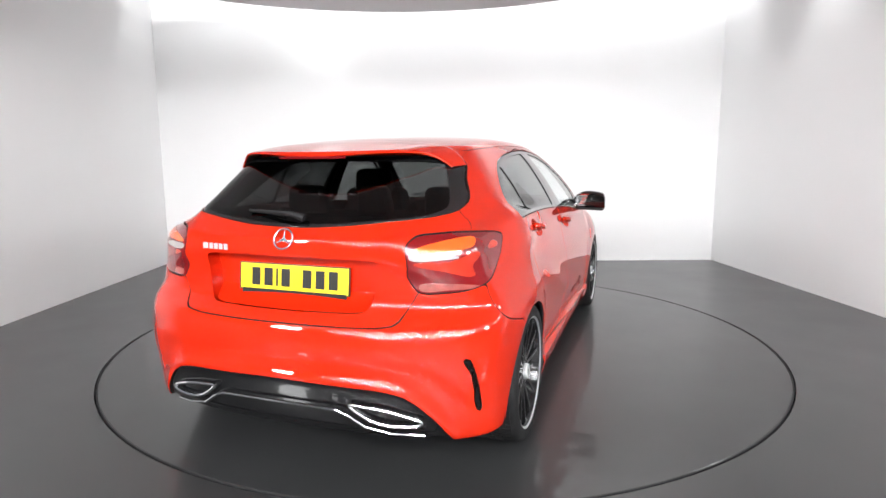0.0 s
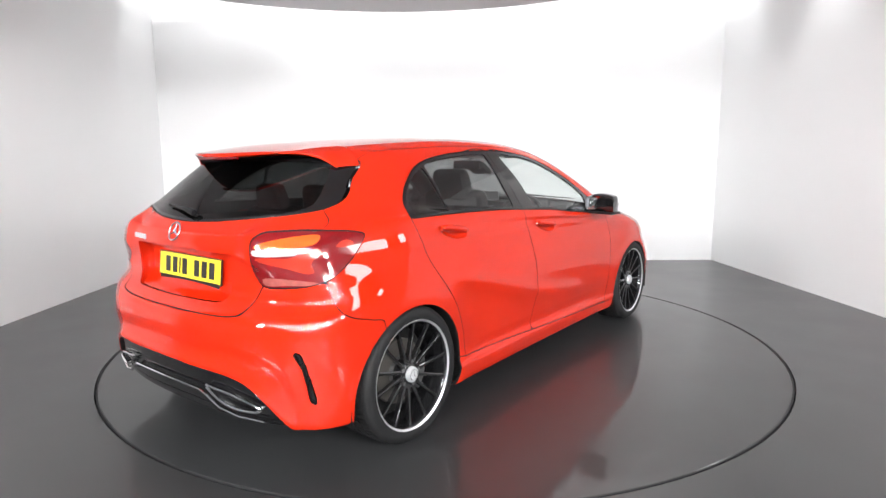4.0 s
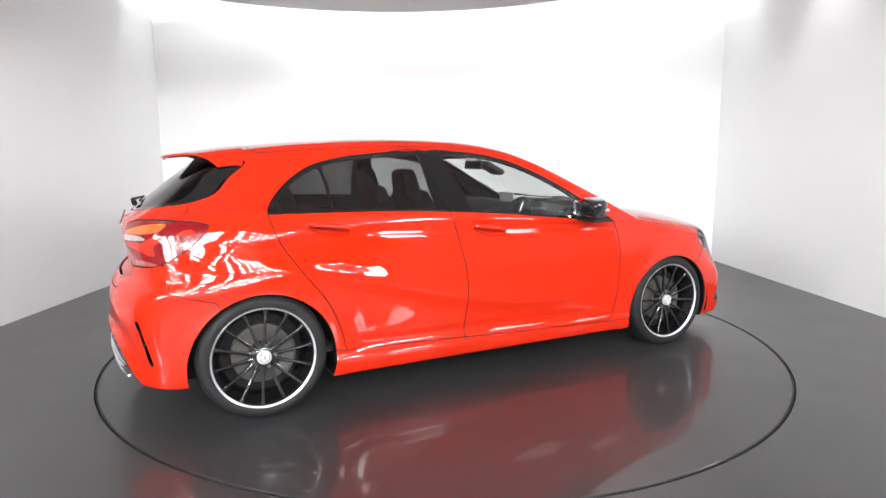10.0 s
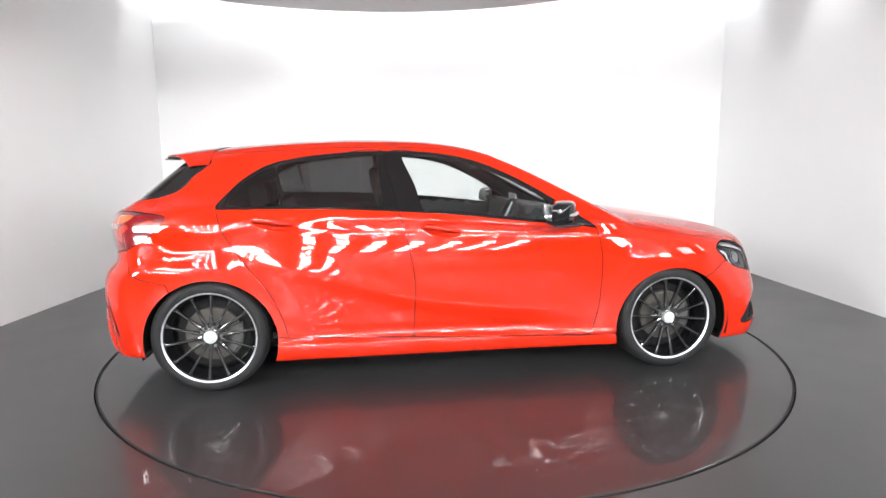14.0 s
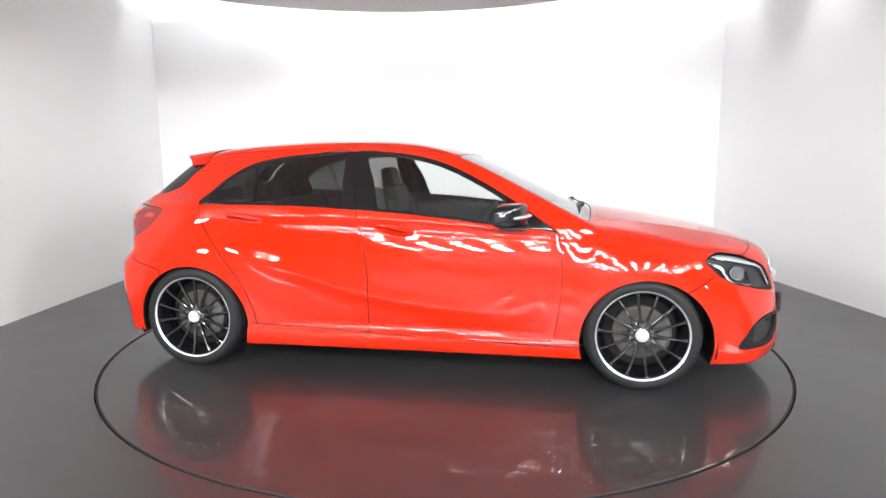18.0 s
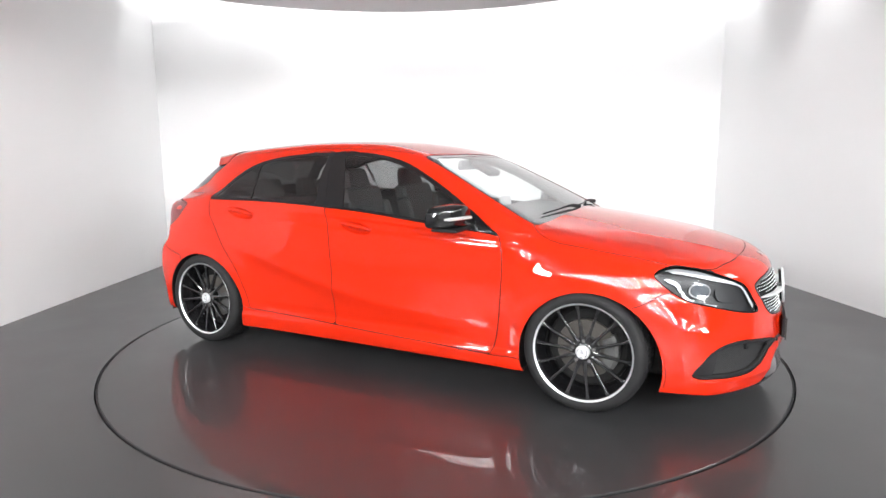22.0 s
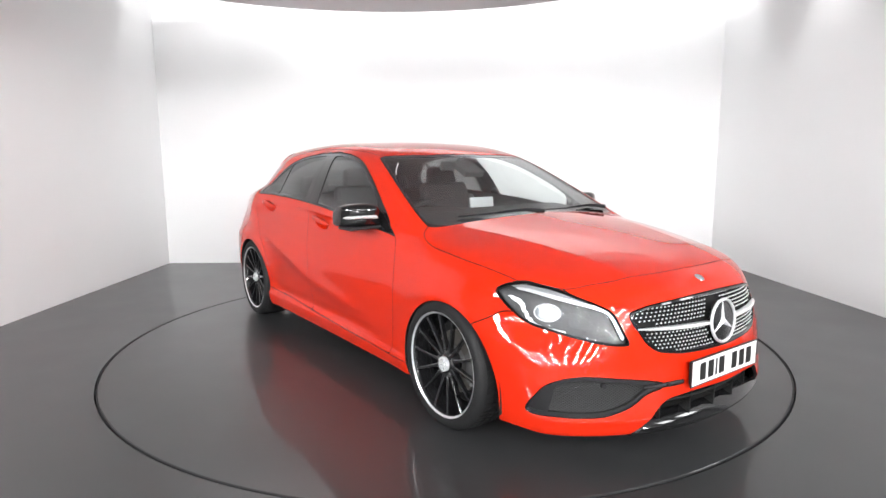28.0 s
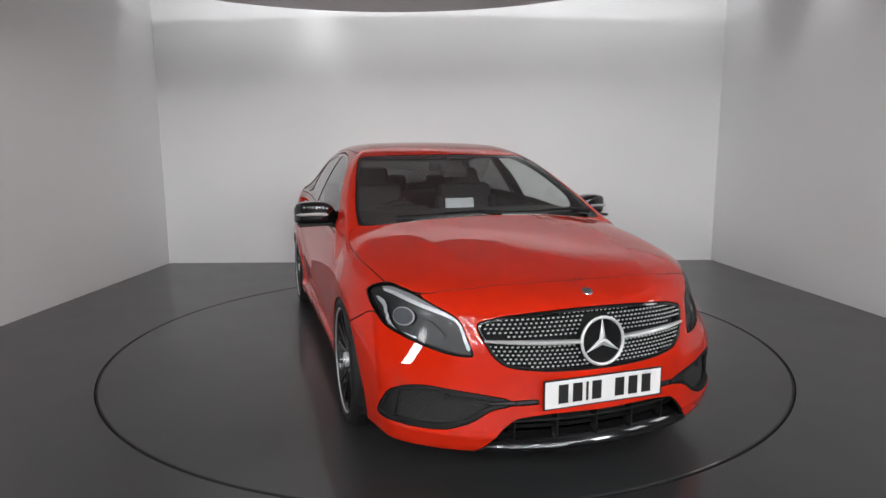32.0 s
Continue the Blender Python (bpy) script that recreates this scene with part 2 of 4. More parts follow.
# car space: x forward from the middle of the wheelbase, y to the left, z up from the floor
half_plan = spline((-2.1, .835), (-1.75, .868), (-1.35, .885), (-.9, .884), (-.2, .876), (.5, .874), (.95, .876), (1.35, .886), (1.7, .868), (2.1, .82))
side_fall = spline((.1, .055), (.2, .03), (.35, .012), (.5, .002), (.62, .0), (.70, .005), (.76, .015), (.86, .034), (.96, .053), (1.05, .080))
belt = spline((-2.0, .945), (-1.7, .97), (-1.4, 1.005), (-1.2, 1.018), (-.9, 1.01), (-.2, .985), (.5, .94), (.9, .905), (1.3, .88))
bonnet_mid = spline((.6, 1.05), (.95, .998), (1.2, .963), (1.6, .899), (1.9, .838), (2.1, .778), (2.3, .70))
bonnet_fall = spline((.9, .10), (1.3, .10), (1.7, .12), (2.0, .12), (2.2, .10))
front_x = spline((.1, 2.20), (.17, 2.25), (.25, 2.264), (.4, 2.252), (.5, 2.241), (.6, 2.225), (.7, 2.19), (.8, 2.13))
rear_x = spline((.15, -1.99), (.25, -2.03), (.4, -2.05), (.55, -2.052), (.66, -2.022), (.72, -1.968), (.78, -1.957), (.95, -1.955), (1.1, -1.93))
diffuser_top = spline((0, .430), (.27, .424), (.40, .419), (.479, .410), (.53, .394), (.581, .36), (.638, .30), (.673, .247), (.72, .16))
diffuser_slope = spline((0, .02), (.40, .08), (.50, .25), (.55, .6), (.60, 1.0), (.65, 1.4), (.72, 1.7))
glass_half = spline((-2.0, .46), (-1.7, .63), (-1.5, .695), (-1.3, .750), (-.9, .795), (-.4, .815), (0, .815), (.6, .80), (1.0, .775))
roof_mid = spline((-2.0, 1.245), (-1.8, 1.30), (-1.4, 1.368), (-.9, 1.411), (-.4, 1.424), (0, 1.405), (.35, 1.345), (.7, 1.25))


def side_line(x, y, z):
    """The rib that falls from the rear haunch towards the front wheel, and the door's scoop under it."""
    line = spline((-1.2, .75), (-.92, .685), (-.72, .637), (-.26, .510), (.11, .447), (.40, .418), (.9, .385))(x)
    d = line - z
    scoop = .024 * (1 - np.exp(-.5 * (d + np.sqrt(d * d + .0001)) / .12)) * step(.22, .36, z)
    rib = .011 * np.exp(-(d / .055) ** 2) * (1 - step(.25, .65, x))
    return (scoop - rib) * step(-1.25, -.8, x) * (1 - step(.35, .95, x))


def lower_width(x, z):
    w = half_plan(x) - side_fall(z) - .05 * step(.65, .9, z) * step(-1.3, -1.75, x)
    w = w + .012 * np.exp(-((np.hypot(x + 1.35, z - .31) - .36) / .10) ** 2) + .012 * np.exp(-((np.hypot(x - 1.35, z - .31) - .36) / .10) ** 2)
    w = w - side_line(x, 0, z)
    w = w + .013 * step(.275, .245, z) * step(-1.05, -.95, x) * step(1.05, .95, x) - .010 * step(.262, .30, z) * step(.36, .30, z) * step(-1.0, -.7, x) * step(.95, .4, x)
    crease = spline((-1.7, .93), (-.9, .885), (.2, .845), (1.0, .815), (1.7, .76))(x)
    return w - .003 * step(0, .03, z - crease) * step(-1.3, -.3, x)


def body(x, y, z):
    """The painted shell as a solid: below zero inside."""
    Y = np.abs(y)
    low = Y - lower_width(x, z)
    ridge = .009 * np.exp(-np.sqrt((Y - (.34 + .22 * (2.1 - x))) ** 2 + .00015) / .11) * step(1.0, 1.6, x)
    top_front = bonnet_mid(x) - bonnet_fall(x) * Y ** 2 + ridge
    top_side = belt(x) + .03
    w = step(.85, 1.1, x)
    low = smax(low, (z - (top_side * (1 - w) + top_front * w)) * .97, .018 + .032 * step(-.95, -1.3, x) + .062 * w)
    corner = .35 * Y ** 2 + (.55 - .32 * step(.66, .42, z)) * Y ** 4
    low = smax(low, x - (front_x(z) + .007 * np.exp(-((z - .232) / .018) ** 2) - corner), .05)
    tail = .12 * Y ** 2 + .25 * Y ** 4
    over = (z - diffuser_top(Y)) / np.sqrt(1 + diffuser_slope(Y) ** 2)
    flare = .010 * np.exp(-((over - .012) / .022) ** 2) - .012 * np.exp(-((over - .085) / .045) ** 2)
    low = smax(low, rear_x(z) - flare * step(-1.6, -1.8, x) + tail - x, .06 - .05 * step(.6, .45, Y))
    low = smax(low, .155 + .052 * step(-1.35, -1.7, x) - z, .012)
    t = z - 1.0
    t = np.maximum(t, -.10)
    green = Y - (glass_half(x) - .42 * t - .55 * t * np.abs(t))
    green = smax(green, (z - .985 + .52 * (x - 1.03) + .06 * Y ** 2) * .88, .035)
    green = smax(green, z - (roof_mid(x) - .06 * Y ** 2), .06)
    green = smax(green, (-1.945 + 1.22 * (z - 1.0) + .15 * Y ** 2 + .5 * Y ** 4 - x) * .63, .05)
    green = smax(green, -1.968 + tail - x, .04)
    green = smax(green, belt(x) - .05 - z, .02)
    return smin(low, green, .012 + .085 * step(-.9, -1.4, x) * step(.38, .62, Y))


# ---- cutting sheets ----
class Sheet:
    """A triangle sheet with the solid's own normals."""

    def __init__(self, v, n, t):
        self.v, self.n, self.t, self.walls = v, n, t, 0

    @property
    def x(self):
        return self.v[:, 0]

    @property
    def y(self):
        return np.abs(self.v[:, 1])

    @property
    def z(self):
        return self.v[:, 2]

    def tidy(self):
        used = np.unique(self.t)
        back = np.zeros(len(self.v), int)
        back[used] = np.arange(len(used))
        return Sheet(self.v[used], self.n[used], back[self.t])

    def keep(self, g):
        """The piece where g, given at the corners, is below zero, cut cleanly along its zero line."""
        out = g > 0
        o = out[self.t]
        cnt = o.sum(1)
        tris = [self.t[cnt == 0]]
        v, n = [self.v], [self.n]
        mixed = self.t[(cnt == 1) | (cnt == 2)]
        om = out[mixed]
        if len(mixed):
            lone = np.where((om.sum(1) == 1)[:, None], om, ~om).argmax(1)
            r = np.arange(len(mixed))
            a, b, c = mixed[r, lone], mixed[r, (lone + 1) % 3], mixed[r, (lone + 2) % 3]
            pairs = np.sort(np.concatenate([np.stack([a, b], 1), np.stack([a, c], 1)]), 1)
            edges, inv = np.unique(pairs, axis=0, return_inverse=True)
            inv = inv.ravel()
            k = (g[edges[:, 0]] / (g[edges[:, 0]] - g[edges[:, 1]]))[:, None]
            v.append(self.v[edges[:, 0]] * (1 - k) + self.v[edges[:, 1]] * k)
            nn = self.n[edges[:, 0]] * (1 - k) + self.n[edges[:, 1]] * k
            n.append(nn / np.linalg.norm(nn, axis=1, keepdims=True))
            ab, ac = inv[:len(mixed)] + len(self.v), inv[len(mixed):] + len(self.v)
            inside = ~out[a]
            tris.append(np.stack([a, ab, ac], 1)[inside])
            q = ~inside
            tris.append(np.stack([ab, b, c], 1)[q])
            tris.append(np.stack([ab, c, ac], 1)[q])
        t = np.concatenate(tris)
        v, n = np.concatenate(v), np.concatenate(n)
        e = v[t]
        area = np.linalg.norm(np.cross(e[:, 1] - e[:, 0], e[:, 2] - e[:, 0]), axis=1)
        return Sheet(v, n, t[area > 1e-10]).tidy()

    def fresh(self):
        """The same sheet with normals taken from its triangles."""
        e = self.v[self.t]
        c = np.cross(e[:, 1] - e[:, 0], e[:, 2] - e[:, 0])
        n = np.zeros_like(self.v)
        for k in range(3):
            np.add.at(n, self.t[:, k], c)
        n[np.abs(self.v[:, 1]) < 1e-4, 1] = 0
        n *= np.sign((n * self.n).sum(1, keepdims=True) + 1e-12)
        return Sheet(self.v, n / np.maximum(np.linalg.norm(n, axis=1, keepdims=True), 1e-12), self.t)

    def inset(self, d):
        return Sheet(self.v - self.n * d, self.n, self.t)

    def mirrored(self):
        f = np.array([1, -1, 1])
        out = Sheet(self.v * f, self.n * f, self.t[:, ::-1])
        out.walls = self.walls
        return out

    def both(self):
        m = self.mirrored()
        return Sheet(np.concatenate([self.v, m.v]), np.concatenate([self.n, m.n]), np.concatenate([self.t, m.t + len(self.v)]))

    def rim(self, depth, keep_mid=True, skip=None):
        """The sheet with its edges turned inwards by depth; the middle line stays open."""
        e = np.concatenate([self.t[:, [0, 1]], self.t[:, [1, 2]], self.t[:, [2, 0]]])
        key = np.sort(e, 1)
        _, first, count = np.unique(key, axis=0, return_index=True, return_counts=True)
        b = e[first[count == 1]]
        if keep_mid:
            b = b[~((np.abs(self.v[b[:, 0], 1]) < 1e-4) & (np.abs(self.v[b[:, 1], 1]) < 1e-4))]
        if skip is not None:
            b = b[~(skip[b[:, 0]] & skip[b[:, 1]])]
        ids, inv = np.unique(b, return_inverse=True)
        inv = inv.reshape(b.shape)
        side = np.zeros((len(ids), 3))
        c = np.cross(self.v[b[:, 1]] - self.v[b[:, 0]], self.n[b[:, 0]])
        np.add.at(side, inv[:, 0], c)
        np.add.at(side, inv[:, 1], c)
        side /= np.maximum(np.linalg.norm(side, axis=1, keepdims=True), 1e-9)
        base, m = len(self.v), len(ids)
        lip = self.v[ids] - self.n[ids] * .0012 + side * .0010
        v = np.concatenate([self.v, lip, self.v[ids] - self.n[ids] * depth])
        half = self.n[ids] + side
        half /= np.linalg.norm(half, axis=1, keepdims=True)
        n = np.concatenate([self.n, half, side])
        i0, i1 = inv[:, 0], inv[:, 1]
        g0, g1 = ids[i0], ids[i1]
        t = np.concatenate([self.t, np.stack([g1, g0, base + i0], 1), np.stack([g1, base + i0, base + i1], 1),
                            np.stack([base + i1, base + i0, base + m + i0], 1), np.stack([base + i1, base + m + i0, base + m + i1], 1)])
        out = Sheet(v, n, t)
        out.walls = 2 * len(b)
        return out


def closed_curve(pts, n=8):
    """A smooth closed outline through the corners."""
    p = np.array(pts, float)
    out = []
    for i in range(len(p)):
        a, b, c, d = p[i - 1], p[i], p[(i + 1) % len(p)], p[(i + 2) % len(p)]
        for t in np.arange(n) / n:
            la, lb = np.linalg.norm(b - a) + 1e-9, np.linalg.norm(c - b) + 1e-9
            ld = np.linalg.norm(d - c) + 1e-9
            m0 = (c - a) / (la + lb) * lb
            m1 = (d - b) / (lb + ld) * lb
            out.append(b * (1 + 2 * t) * (1 - t) ** 2 + m0 * t * (1 - t) ** 2 + c * t * t * (3 - 2 * t) + m1 * t * t * (t - 1))
    return np.array(out)


def outline(pts, n=8, sharp=False):
    """A signed distance to a closed outline: below zero inside."""
    q = np.array(pts, float) if sharp else closed_curve(pts, n)
    r = np.roll(q, -1, 0)

    def at(a, b):
        d = np.full(len(a), 1.0)
        near = np.where((a > q[:, 0].min() - .12) & (a < q[:, 0].max() + .12) & (b > q[:, 1].min() - .12) & (b < q[:, 1].max() + .12))[0]
        for s in range(0, len(near), 20000):
            i = near[s:s + 20000]
            p = np.stack([a[i], b[i]], 1)[:, None]
            e = r - q
            k = np.clip(((p - q) * e).sum(2) / np.maximum((e * e).sum(1), 1e-12), 0, 1)
            dist = np.linalg.norm(p - q - k[..., None] * e, axis=2).min(1)
            px, py = p[..., 0], p[..., 1]
            cross = ((q[:, 1] > py) != (r[:, 1] > py)) & (px < q[:, 0] + (py - q[:, 1]) * (r[:, 0] - q[:, 0]) / np.where(r[:, 1] == q[:, 1], 1e-12, r[:, 1] - q[:, 1]))
            d[i] = np.where(cross.sum(1) % 2 == 1, -dist, dist)
        return d
    return at


# ---- the painted shell ----
def ray_skin(o, d, far=1.6):
    lo, hi = np.full(len(o), .02), np.full(len(o), far)
    for _ in range(24):
        m = (lo + hi) / 2
        p = o + d * m[:, None]
        inside = body(p[:, 0], p[:, 1], p[:, 2]) < 0
        lo, hi = np.where(inside, m, lo), np.where(inside, hi, m)
    return o + d * hi[:, None]


def skin_normal(p, h=.0015):
    n = np.stack([body(*(p + h * e).T) - body(*(p - h * e).T) for e in np.eye(3)], 1)
    return n / np.maximum(np.linalg.norm(n, axis=1, keepdims=True), 1e-9)


def make_shell():
    z0 = .62
    mid = np.linspace(-1.3, 1.25, 200)
    fan = np.radians(np.linspace(0, 90, 86))[1:]
    ox = np.concatenate([np.full(len(fan), -1.3), mid, np.full(len(fan), 1.25)])
    psi = np.concatenate([-fan[::-1], np.zeros(len(mid)), fan])
    phi = np.radians(np.linspace(-38, 90, 250))
    O, F = np.meshgrid(np.arange(len(ox)), phi, indexing="ij")
    o = np.stack([ox[O], np.zeros_like(F), np.full_like(F, z0)], -1).reshape(-1, 3)
    d = np.stack([np.cos(F) * np.sin(psi[O]), -np.cos(F) * np.cos(psi[O]), np.sin(F)], -1).reshape(-1, 3)
    v = ray_skin(o, d)
    v[np.abs(v[:, 1]) < 1e-6, 1] = 0
    n = skin_normal(v)
    n[np.abs(v[:, 1]) < 1e-6, 1] = 0
    a, b = len(ox), len(phi)
    i = (np.arange(a - 1)[:, None] * b + np.arange(b - 1)).ravel()
    t = np.concatenate([np.stack([i, i + b, i + b + 1], 1), np.stack([i, i + b + 1, i + 1], 1)])
    e = v[t]
    area = np.linalg.norm(np.cross(e[:, 1] - e[:, 0], e[:, 2] - e[:, 0]), axis=1)
    return Sheet(v, n, t[area > 1e-10]).tidy()


def on_front(y, z):
    return ray_skin(np.array([[1.0, y, z]]), np.array([[1.0, 0, 0]]))[0]


def on_side(x, z):
    return ray_skin(np.array([[x, -.1, z]]), np.array([[0, -1.0, 0]]))[0]


def on_rear(y, z):
    return ray_skin(np.array([[-1.0, y, z]]), np.array([[-1.0, 0, 0]]))[0]


def on_top(x, y):
    return ray_skin(np.array([[x, y, .6]]), np.array([[0, 0, 1.0]]))[0]


def facing(p):
    """A pose on the skin with z along the outward normal and y as near to up as can be."""
    n = Vector(skin_normal(np.array([p]))[0])
    r = Vector((0, 0, 1)).cross(n).normalized() if abs(n.z) < .95 else Vector((0, 1, 0))
    u = n.cross(r)
    m = Matrix((r, u, n)).transposed().to_4x4()
    m.translation = Vector(p)
    return m


shell = make_shell()

# outlines, each in the two measures in which it is drawn: side (x, z), diagonal (|x| - y, z), front or rear (y, z), top (x, y)
WINDOWS = outline([(-1.292, 1.029), (-1.25, 1.095), (-1.16, 1.18), (-1.033, 1.255), (-.862, 1.298), (-.654, 1.322), (-.428, 1.334), (-.169, 1.331), (.004, 1.313),
                   (.174, 1.275), (.343, 1.207), (.508, 1.122), (.669, 1.024), (.80, .935), (.872, .884), (.80, .893), (.664, .907), (.343, .940), (.018, .974), (-.311, .996), (-.646, 1.013), (-.988, 1.020), (-1.2, 1.022)])
QUARTER_GLASS = outline([(-1.245, 1.043), (-1.235, 1.085), (-1.15, 1.168), (-1.02, 1.243), (-.995, 1.245), (-.975, 1.15), (-.965, 1.045), (-.98, 1.036), (-1.2, 1.036)])
REAR_GLASS = outline([(-.948, 1.038), (-.958, 1.15), (-.975, 1.25), (-.95, 1.265), (-.862, 1.283), (-.654, 1.306), (-.43, 1.317), (-.405, 1.31), (-.395, 1.15), (-.378, 1.025), (-.395, 1.017), (-.646, 1.027), (-.93, 1.034)])
FRONT_GLASS = outline([(-.158, 1.005), (-.20, 1.15), (-.262, 1.295), (-.25, 1.312), (-.169, 1.314), (.004, 1.296), (.165, 1.258), (.333, 1.190), (.495, 1.105), (.575, 1.055), (.60, 1.03), (.612, .94), (.60, .928), (.343, .955), (.018, .989), (-.14, .998)])
SAIL = outline([(.63, .925), (.635, 1.02), (.66, 1.008), (.79, .92), (.82, .90), (.79, .902)])
FRONT_DOOR = outline([(.872, .884), (.89, .84), (.902, .782), (.910, .69), (.906, .589), (.900, .48), (.89, .389), (.872, .30), (.848, .245), (.835, .234), (.6, .240), (.346, .247), (0, .257), (-.205, .266),
                      (-.218, .285), (-.213, .43), (-.211, .582), (-.219, .67), (-.234, .747), (-.262, .88), (-.294, 1.0), (-.31, 1.08), (-.35, 1.33), (.1, 1.26), (.6, 1.03)])
REAR_DOOR = outline([(-.294, 1.0), (-.262, .88), (-.234, .747), (-.219, .67), (-.211, .582), (-.213, .43), (-.218, .285), (-.23, .267), (-.5, .276), (-.90, .288), (-.925, .295),
                     (-.944, .37), (-.972, .455), (-1.012, .545), (-1.055, .613), (-1.138, .72), (-1.214, .828), (-1.262, .915), (-1.278, .965), (-1.285, 1.03), (-1.1, 1.18), (-.8, 1.28), (-.35, 1.33), (-.31, 1.08)])
SILL = outline([(-1.02, .293), (-.9, .288), (-.5, .276), (0, .257), (.5, .242), (.85, .229), (1.02, .224), (1.03, .1), (0, .08), (-1.03, .1)])
HEADLAMP = outline([(.855, .728), (.876, .745), (.945, .764), (1.03, .773), (1.13, .762), (1.19, .755), (1.35, .718), (1.505, .676), (1.548, .650), (1.59, .598), (1.632, .542), (1.61, .535), (1.5, .540), (1.35, .560), (1.2, .584), (1.055, .610), (.945, .658), (.885, .698)])
GRILLE = outline([(0, .706), (.17, .702), (.36, .687), (.44, .669), (.466, .657), (.468, .63), (.446, .58), (.43, .547), (.405, .52), (.375, .502), (.30, .488), (.2, .481), (0, .477), (-.2, .482), (-.2, .70)])
FOG = outline([(1.046, .262), (1.057, .288), (1.10, .330), (1.145, .368), (1.22, .396), (1.30, .411), (1.41, .416), (1.6, .403), (1.75, .388), (1.84, .370), (1.83, .353), (1.74, .335), (1.65, .290), (1.56, .264), (1.5, .253), (1.35, .248), (1.2, .250), (1.08, .250)])
LOWER_INTAKE = outline([(0, .316), (.2, .317), (.31, .308), (.355, .298), (.40, .260), (.455, .195), (.485, .165), (.50, .10), (.3, .06), (0, .06), (-.3, .08), (-.31, .308), (-.2, .317)])
TAIL_LAMP = outline([(0.766, 0.976), (0.8, 0.988), (0.86, 0.996), (0.999, 1.003), (1.119, 1.006), (1.252, 1.004), (1.332, 0.999), (1.374, 0.986), (1.408, 0.963), (1.415, 0.929), (1.41, 0.885), (1.399, 0.84), (1.371, 0.805), (1.349, 0.784), (1.309, 0.779), (1.239, 0.781), (1.111, 0.787), (1.023, 0.8), (0.955, 0.817), (0.903, 0.843), (0.84, 0.885), (0.795, 0.93)])
REAR_WINDOW = outline([(0, 1.018), (.19, 1.024), (.33, 1.036), (.51, 1.055), (.59, 1.066), (.632, 1.080), (.642, 1.105), (.632, 1.14), (.606, 1.193), (.590, 1.232), (.578, 1.258), (.55, 1.285), (.4, 1.30), (0, 1.30), (-.3, 1.29), (-.33, 1.036), (-.19, 1.024)])
REAR_PANE = outline([(0, 1.030), (.19, 1.036), (.35, 1.048), (.5, 1.063), (.572, 1.076), (.598, 1.098), (.573, 1.173), (.535, 1.245), (.512, 1.275), (.3, 1.285), (0, 1.285), (-.3, 1.27), (-.35, 1.048), (-.19, 1.036)])
TAILGATE = outline([(0, .651), (.2, .651), (.36, .653), (.44, .657), (.478, .666), (.52, .706), (.565, .780), (.60, .85), (.69, .96), (.707, 1.005), (.648, 1.062), (.636, 1.075), (.62, 1.12), (.60, 1.19), (.57, 1.25), (.55, 1.30), (.53, 1.36), (.4, 1.40), (0, 1.42), (-.3, 1.3), (-.36, .653), (-.2, .651)])
DIFFUSER = outline([(0, .430), (.27, .424), (.40, .419), (.479, .410), (.53, .394), (.581, .360), (.638, .300), (.673, .247), (.70, .19), (.71, .10), (.3, .05), (0, .05), (-.3, .1), (-.40, .419), (-.27, .424)])
SLIT = outline([(1.176, .536), (1.155, .541), (1.133, .533), (1.10, .475), (1.078, .418), (1.052, .33), (1.063, .322), (1.089, .337), (1.110, .42), (1.134, .484)])
BUMPER_REAR = outline([(.66, .612), (.726, .633), (.843, .660), (.92, .700), (0.971, 0.767), (0.984, 0.802), (1.111, 0.786), (1.309, 0.777), (1.344, 0.784), (1.374, 0.747), (1.42, 0.705), (1.507, 0.663), (1.75, .651), (2.1, .650), (2.4, .650), (2.7, .650), (2.7, .1), (.66, .1), (.62, .3)])
BUMPER_FRONT = outline([(.70, .565), (.735, .582), (.82, .615), (.915, .648), (1.055, .64), (1.35, .60), (1.56, .58), (1.52, .62), (1.46, .655), (1.38, .695), (1.28, .738), (1.24, .760), (1.26, .80), (1.45, .83), (1.82, .84), (2.15, .84), (2.4, .84), (2.4, .05), (.8, .05), (.70, .3)])
BONNET = outline([(1.06, .0), (1.055, .4), (1.035, .62), (1.03, .71), (1.08, .785), (1.18, .806), (1.30, .806), (1.42, .800), (1.55, .782), (1.735, .748), (1.80, .715), (1.91, .632), (1.96, .54), (2.0, .43), (2.03, .22), (2.04, 0), (2.03, -.22), (2.0, -.43), (1.055, -.4)])
WINDSCREEN = outline([(1.09, 0), (1.085, .4), (1.06, .66), (1.04, .722), (.97, .726), (.83, .708), (.66, .675), (.50, .640), (.35, .603), (.31, .587), (.298, .55), (.31, .4), (.325, .2), (.33, 0), (.5, -.3), (1.0, -.3)])
PANE = outline([(1.2, 0), (1.2, .4), (1.045, .64), (1.02, .702), (.96, .711), (.82, .690), (.65, .657), (.48, .618), (.365, .590), (.33, .57), (.33, .52), (.342, .4), (.356, .2), (.36, 0), (.5, -.3), (1.0, -.3)])
ROOF = outline([(.305, 0), (.295, .35), (.27, .56), (.15, .578), (-.2, .572), (-.7, .565), (-1.1, .552), (-1.27, .535), (-1.31, .50), (-1.315, .3), (-1.32, 0), (-1.0, -.3), (0, -.3)])

car = new("car")
tagged(car, "bright red five-door hatchback with black multi-spoke wheels, parked on the turntable", "car")
OFFSET = pose(-.0868, -.056, 0)
GAP = .0033


